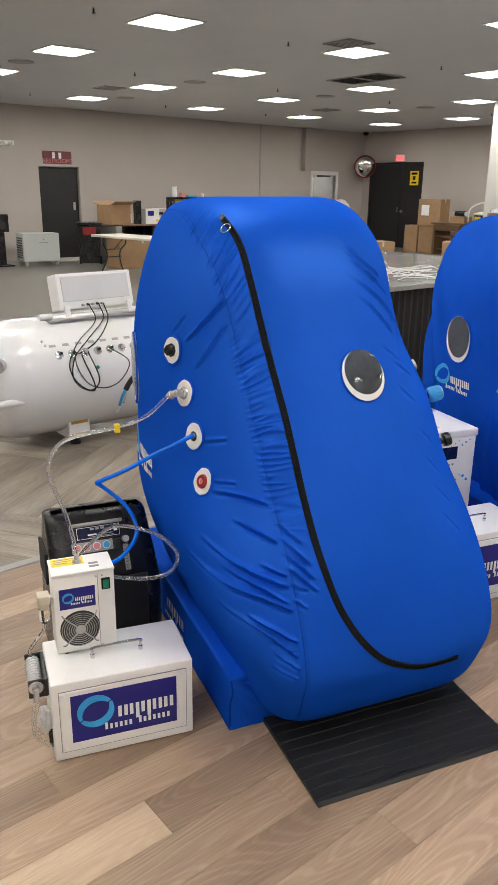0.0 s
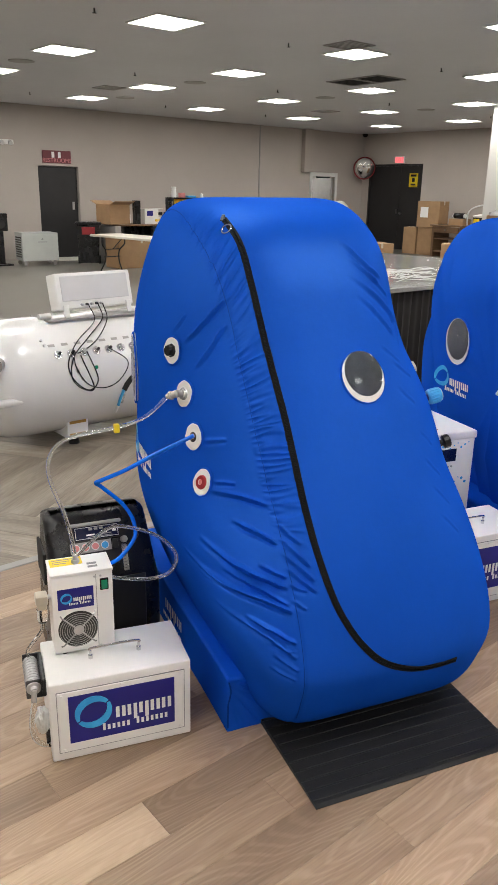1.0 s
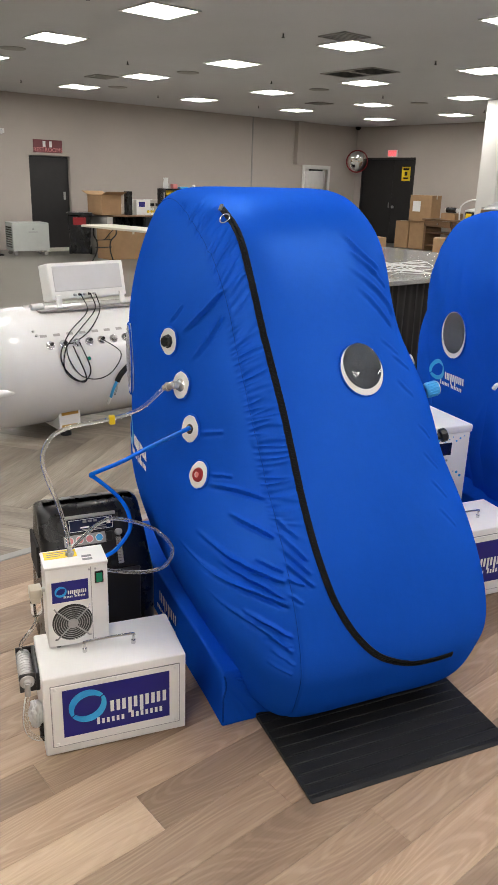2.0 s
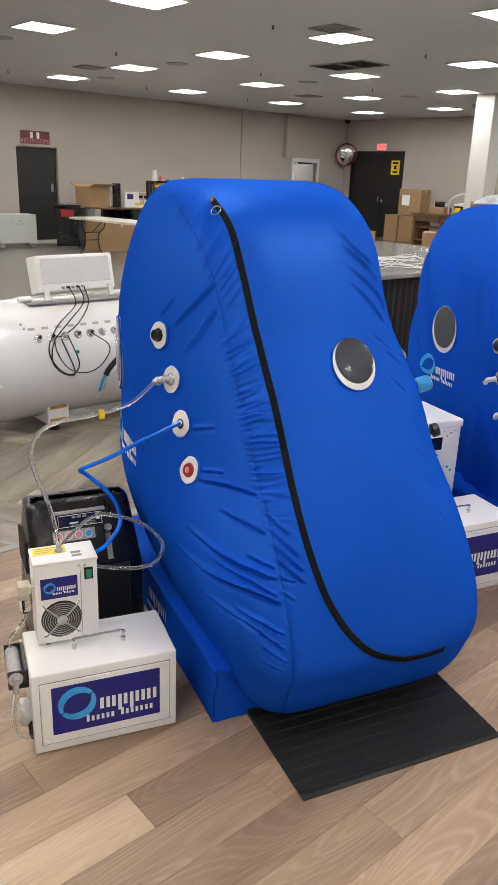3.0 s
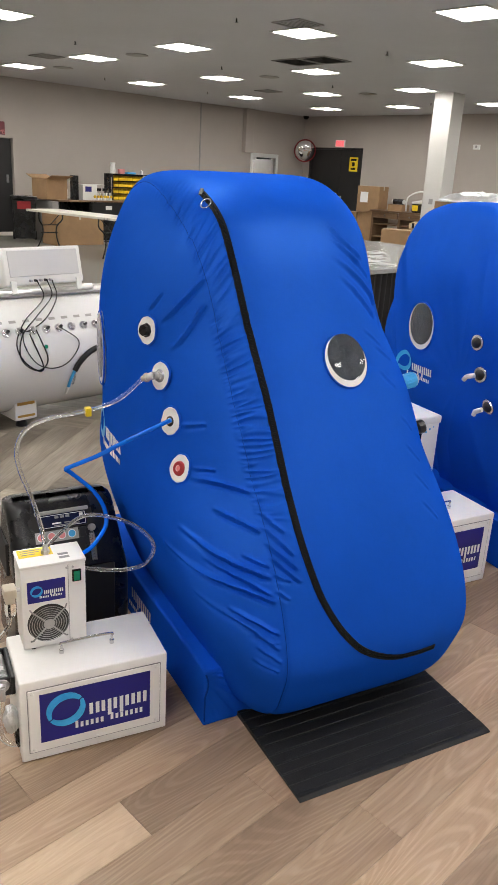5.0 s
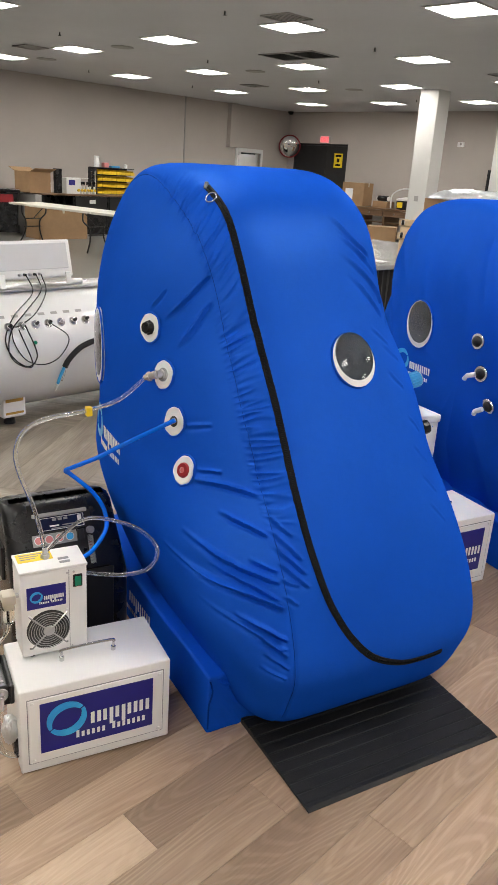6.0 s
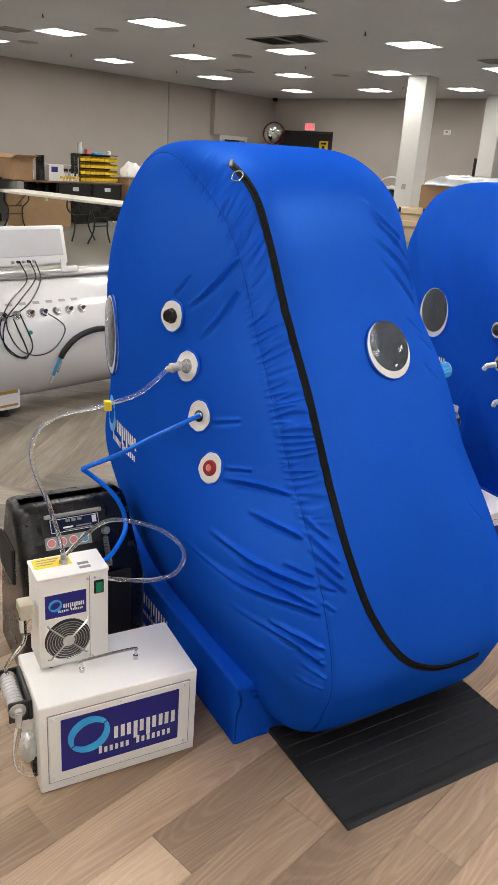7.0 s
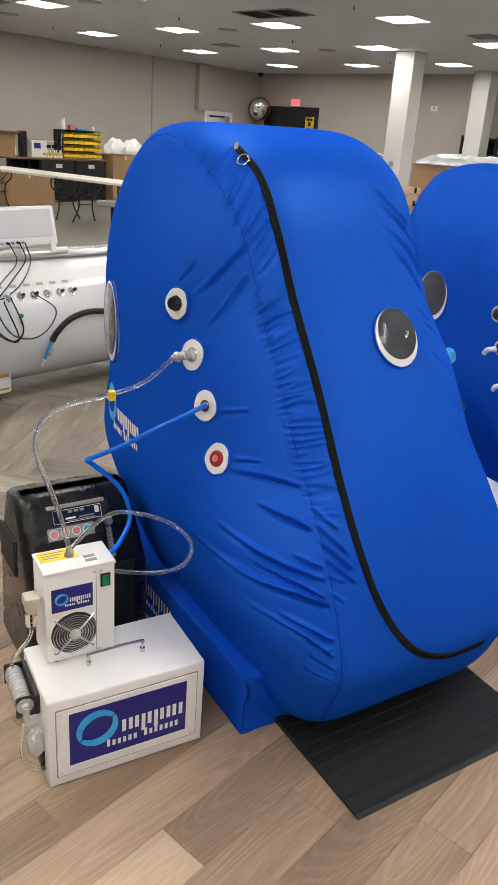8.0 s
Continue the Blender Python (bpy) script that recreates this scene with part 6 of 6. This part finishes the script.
part("top", box(-13.72, -11.95, 17.68, 18.5, 0.82, 0.86, 0.006), OLD_WOOD, wd)
for x in (-13.68, -12.78, -12.05):
    part("side", box(x, x + 0.06, 17.75, 18.45, 0.0, 0.82), OLD_WOOD, wd)
part("shelf", box(-13.62, -12.05, 17.8, 18.4, 0.47, 0.50), OLD_WOOD, wd)
part("shelf", box(-13.62, -12.05, 17.8, 18.4, 0.13, 0.16), OLD_WOOD, wd)
for x, w in ((-13.61, 0.82), (-12.71, 0.65)):
    dw = part("drawer", box(x, x + w, 17.72, 17.76, 0.65, 0.81, 0.004), OLD_WOOD, wd, "wooden drawer front")
    part("knob", rod((x + w / 2, 17.69, 0.73), (x + w / 2, 17.72, 0.73), 0.025), CHROME, dw)
carton(-12.98, 18.0, 0.861, 0.46, 0.36, 0.17, 0, "small brown cardboard box on the wooden desk")
c = thing("black_pump", (-13.0, 18.0, 1.032), 0, "small black motor pump with white ends on a carton", "pump")
part("motor", rod((-13.16, 18.0, 1.105), (-12.84, 18.0, 1.105), 0.072, seg=20, bevel=0.012), BLACK, c, "", True)
for x in (-13.2, -12.86):
    part("end_cap", rod((x, 18.0, 1.105), (x + 0.06, 18.0, 1.105), 0.055, seg=18, bevel=0.006), WHITE_PLASTIC, c, "white end cap", True)
c = thing("kettle_pot", (-12.26, 18.0, 0.861), 0, "black pot with a yellow label on the desk", "pot")
part("body", lathe([(0, 0), (0.22, 0), (0.25, 0.06), (0.25, 0.22), (0.21, 0.27), (0, 0.28)], Matrix.Translation((-12.26, 18.0, 0.861)), 24), BLACK, c, "", True)
part("label", box(-12.36, -12.19, 17.74, 17.753, 0.91, 1.05), YELLOW, c, "yellow label")
part("lid", lathe([(0.25, 0.23), (0.26, 0.27), (0, 0.33)], Matrix.Translation((-12.26, 18.0, 0.861)), 24), WHITE_PLASTIC, c, "white rim", True)
c = thing("white_hose", (-12.5, 17.9, 0.86), 0, "white plastic hose arching over the desk", "hose")
part("tube", tube([Vector((-12.66, 17.9, 0.875)), Vector((-12.6, 17.85, 1.24)), Vector((-12.2, 17.85, 1.40)), Vector((-11.9, 17.9, 1.28)), Vector((-11.84, 17.95, 1.1))], 0.02, 8, 6), WHITE_PLASTIC, c, "", True)
for k, (x, y) in enumerate(((-16.6, 16.2), (-16.4, 16.8))):
    b = bmesh.new()
    bmesh.ops.create_icosphere(b, subdivisions=3, radius=1)
    for v in b.verts:
        q = 1 + 0.2 * noise.noise(v.co * 2 + Vector((k + 4, 0, 0)))
        v.co = Vector((x + v.co.x * 0.3 * q, y + v.co.y * 0.3 * q, 1.02 + max(v.co.z + 0.3, 0) * 0.3 * q))
    single("white_bag", b, WHITE_PLASTIC, "white plastic bag on a low table", "bag", "", "white bags", True)
lt = thing("low_table", (-16.5, 16.5, 0), 0, "dark low table by the long wall", "table")
part("top", box(-16.95, -16.05, 15.8, 17.2, 0.98, 1.02), BLACK, lt)
part("skirt", box(-16.9, -16.1, 15.85, 17.15, 0.0, 0.98), CLOTH, lt)

# ---- plywood dolly standing on its edge on the counter ----
fd = thing("furniture_dolly", (-4.42, 6.5, 0.921), 0, "small pale plywood dolly with black castors stood on edge", "dolly")
ORIGIN[fd.name] = Vector((0, 0, 0))
fd.matrix_world = pose(-4.42, 6.5, 0.921, -10, 0, 33)
part("deck", box(-0.15, 0.13, 0.0, 0.016, 0.0, 0.33, 0.003, 1), PLYWOOD, fd)
for z in (0.17, 0.29):
    part("slat", box(-0.17, 0.15, -0.022, -0.001, z - 0.028, z + 0.028, 0.004, 1), PLYWOOD, fd, "pale plywood slat")
    for x in (-0.13, 0.10):
        cs0 = part("castor", rod((x - 0.012, -0.062, z), (x + 0.012, -0.062, z), 0.026, seg=16), RUBBER, fd, "black castor wheel")
        part("fork", box(x - 0.018, x + 0.018, -0.05, -0.022, z - 0.016, z + 0.016, 0.003, 1), STEEL, cs0, "steel fork")

# ---- cartons behind the second chamber, with a silver foil bag ----
ca, o = carton(-4.28, 7.12, 0.921, 0.78, 0.5, 0.53, 29, "large flat brown cardboard box on the counter behind the chambers")
b = bmesh.new()
bmesh.ops.create_grid(b, x_segments=50, y_segments=36, size=1)
for v in b.verts:
    e = max(abs(v.co.x), abs(v.co.y))
    h = 0.085 * (1 - e ** 4) + 0.025 * noise.noise(Vector((v.co.x * 5, v.co.y * 5, 1))) + 0.012 * noise.noise(v.co * 13)
    q = pose(-4.08, 7.17, 1.462, 0, 0, 29) @ Vector((v.co.x * 0.56, v.co.y * 0.24, max(h, 0.0)))
    v.co = q
r = bmesh.ops.extrude_face_region(b, geom=b.faces[:])
for v in r["geom"]:
    if isinstance(v, bmesh.types.BMVert):
        v.co.z = 1.4525
bmesh.ops.recalc_face_normals(b, faces=b.faces)
single("foil_bag", b, FOIL, "crumpled silver foil bag lying on a cardboard box", "bag", smooth=True)
sh = thing("dark_shelf", (-9.4, 18.73, 0), 0, "dark metal shelf unit with small goods behind the column", "shelf")
for x in (-10.32, -9.4, -8.44):
    part("upright", box(x, x + 0.04, 18.58, 18.88, 0, 1.98), BLACK_METAL, sh)
for z in (0.3, 0.75, 1.2, 1.56, 1.92):
    part("shelf", box(-10.28, -8.44, 18.585, 18.875, z, z + 0.03), BLACK_METAL, sh)
part("back", box(-10.28, -8.44, 18.87, 18.885, 0.3, 1.95), BLACK, sh)
goods = ((-10.26, 0.10, 0.20, WHITE_PLASTIC, 1.59), (-10.13, 0.09, 0.12, SKY_BLUE, 1.59), (-10.25, 0.18, 0.13, WHITE_PLASTIC, 1.23), (-9.32, 0.22, 0.2, WHITE_PLASTIC, 1.59), (-9.05, 0.16, 0.14, CARDBOARD, 1.59), (-9.3, 0.3, 0.22, WHITE_PLASTIC, 1.23), (-8.95, 0.2, 0.16, SKY_BLUE, 1.23))
for x, w, hh, mat, z in goods:
    single("small_carton", box(x, x + w, 18.62, 18.8, z + 0.001, z + hh, 0.006, 1), mat, "small packed carton on the dark shelf", "box", "", "goods on the shelf")
for x, hh in ((-10.24, 0.17), (-10.15, 0.22), (-10.08, 0.15)):
    single("small_bottle", lathe([(0, 0), (0.028, 0), (0.03, 0.02), (0.03, hh * 0.7), (0.012, hh * 0.85), (0.012, hh), (0, hh)], Matrix.Translation((x, 18.7, 1.951)), 12), WHITE_PLASTIC, "small white bottle on top of the dark shelf", "bottle", "", "goods on the shelf", True)

# ---- plank floors ----
PW, PL = 0.1445, 1.22
EDGE = -2.985
planks = {}


def plank_mesh(w, l, mat, key):
    if key not in planks:
        me = bpy.data.meshes.new("plank")
        b = bmesh.new()
        g = 0.0004
        c = 0.0007
        top = [b.verts.new((x, y, 0.0)) for x, y in ((g + c, g + c), (w - g - c, g + c), (w - g - c, l - g - c), (g + c, l - g - c))]
        edge = [b.verts.new((x, y, -c)) for x, y in ((g, g), (w - g, g), (w - g, l - g), (g, l - g))]
        low = [b.verts.new((x, y, -0.0085)) for x, y in ((g, g), (w - g, g), (w - g, l - g), (g, l - g))]
        b.faces.new(top)
        for k in range(4):
            b.faces.new((edge[k], edge[(k + 1) % 4], top[(k + 1) % 4], top[k]))
            b.faces.new((low[k], low[(k + 1) % 4], edge[(k + 1) % 4], edge[k]))
        b.to_mesh(me)
        b.free()
        me.materials.append(mat)
        planks[key] = me
    return planks[key]


rng = random.Random(11)
pf = tagged(new("floor_oak"), "warm oak plank floor around the chambers", "floor", "", "structure")
x = -1.29 - 12 * PW
row = 0
PALE_ROWS = {11: 0.64}
JOINTS = {11: 0.856, 9: 0.683, 10: 1.42, 12: 1.18, 13: 0.62, 14: 1.341, 15: 0.95}
while x < 2.2:
    y = JOINTS.get(row, (row * 0.4618) % PL) - 4 * PL
    while y < 5.6:
        pale = row in PALE_ROWS and y < PALE_ROWS[row] < y + PL
        ob = new("plank", plank_mesh(PW, PL, PALE_OAK if pale else OAK, "pale" if pale else "oak"))
        ob.parent = pf
        ob.location = (x, y, 0)
        y += PL
    x += PW
    row += 1
single("floor_strip", box(EDGE - 0.035, EDGE + 0.017, -7.5, 14, -0.009, 0.004, 0.003, 1), GREY_METAL, "grey metal strip between the two plank floors", "trim", "structure")
gf = tagged(new("floor_grey"), "grey weathered herringbone plank floor", "floor", "", "structure")
HW, HL = 0.205, 1.23
rot = radians(35)
cs, sn = math.cos(rot), math.sin(rot)
me_h = plank_mesh(HL, HW, GREY_OAK, "grey")
for i in range(-40, 41):
    for j in range(-12, 13):
        for kind in (0, 1):
            ox = i * HW + j * HL
            oy = i * HW - j * HL
            a = rot
            if kind:
                px, py, a = ox + HW, oy + HW, rot + math.pi / 2
                ccx, ccy = ox + HW / 2, oy + HW + HL / 2
            else:
                px, py = ox, oy
                ccx, ccy = ox + HL / 2, oy + HW / 2
            wx, wy = -5.0 + cs * ccx - sn * ccy, 2.6 + sn * ccx + cs * ccy
            if not (-8.4 < wx < EDGE + 0.5 and -0.1 < wy < 6.6):
                continue
            ob = new("plank", me_h)
            ob.parent = gf
            ob.location = (-5.0 + cs * px - sn * py, 2.6 + sn * px + cs * py, -0.001)
            ob.rotation_euler = (0, 0, a)
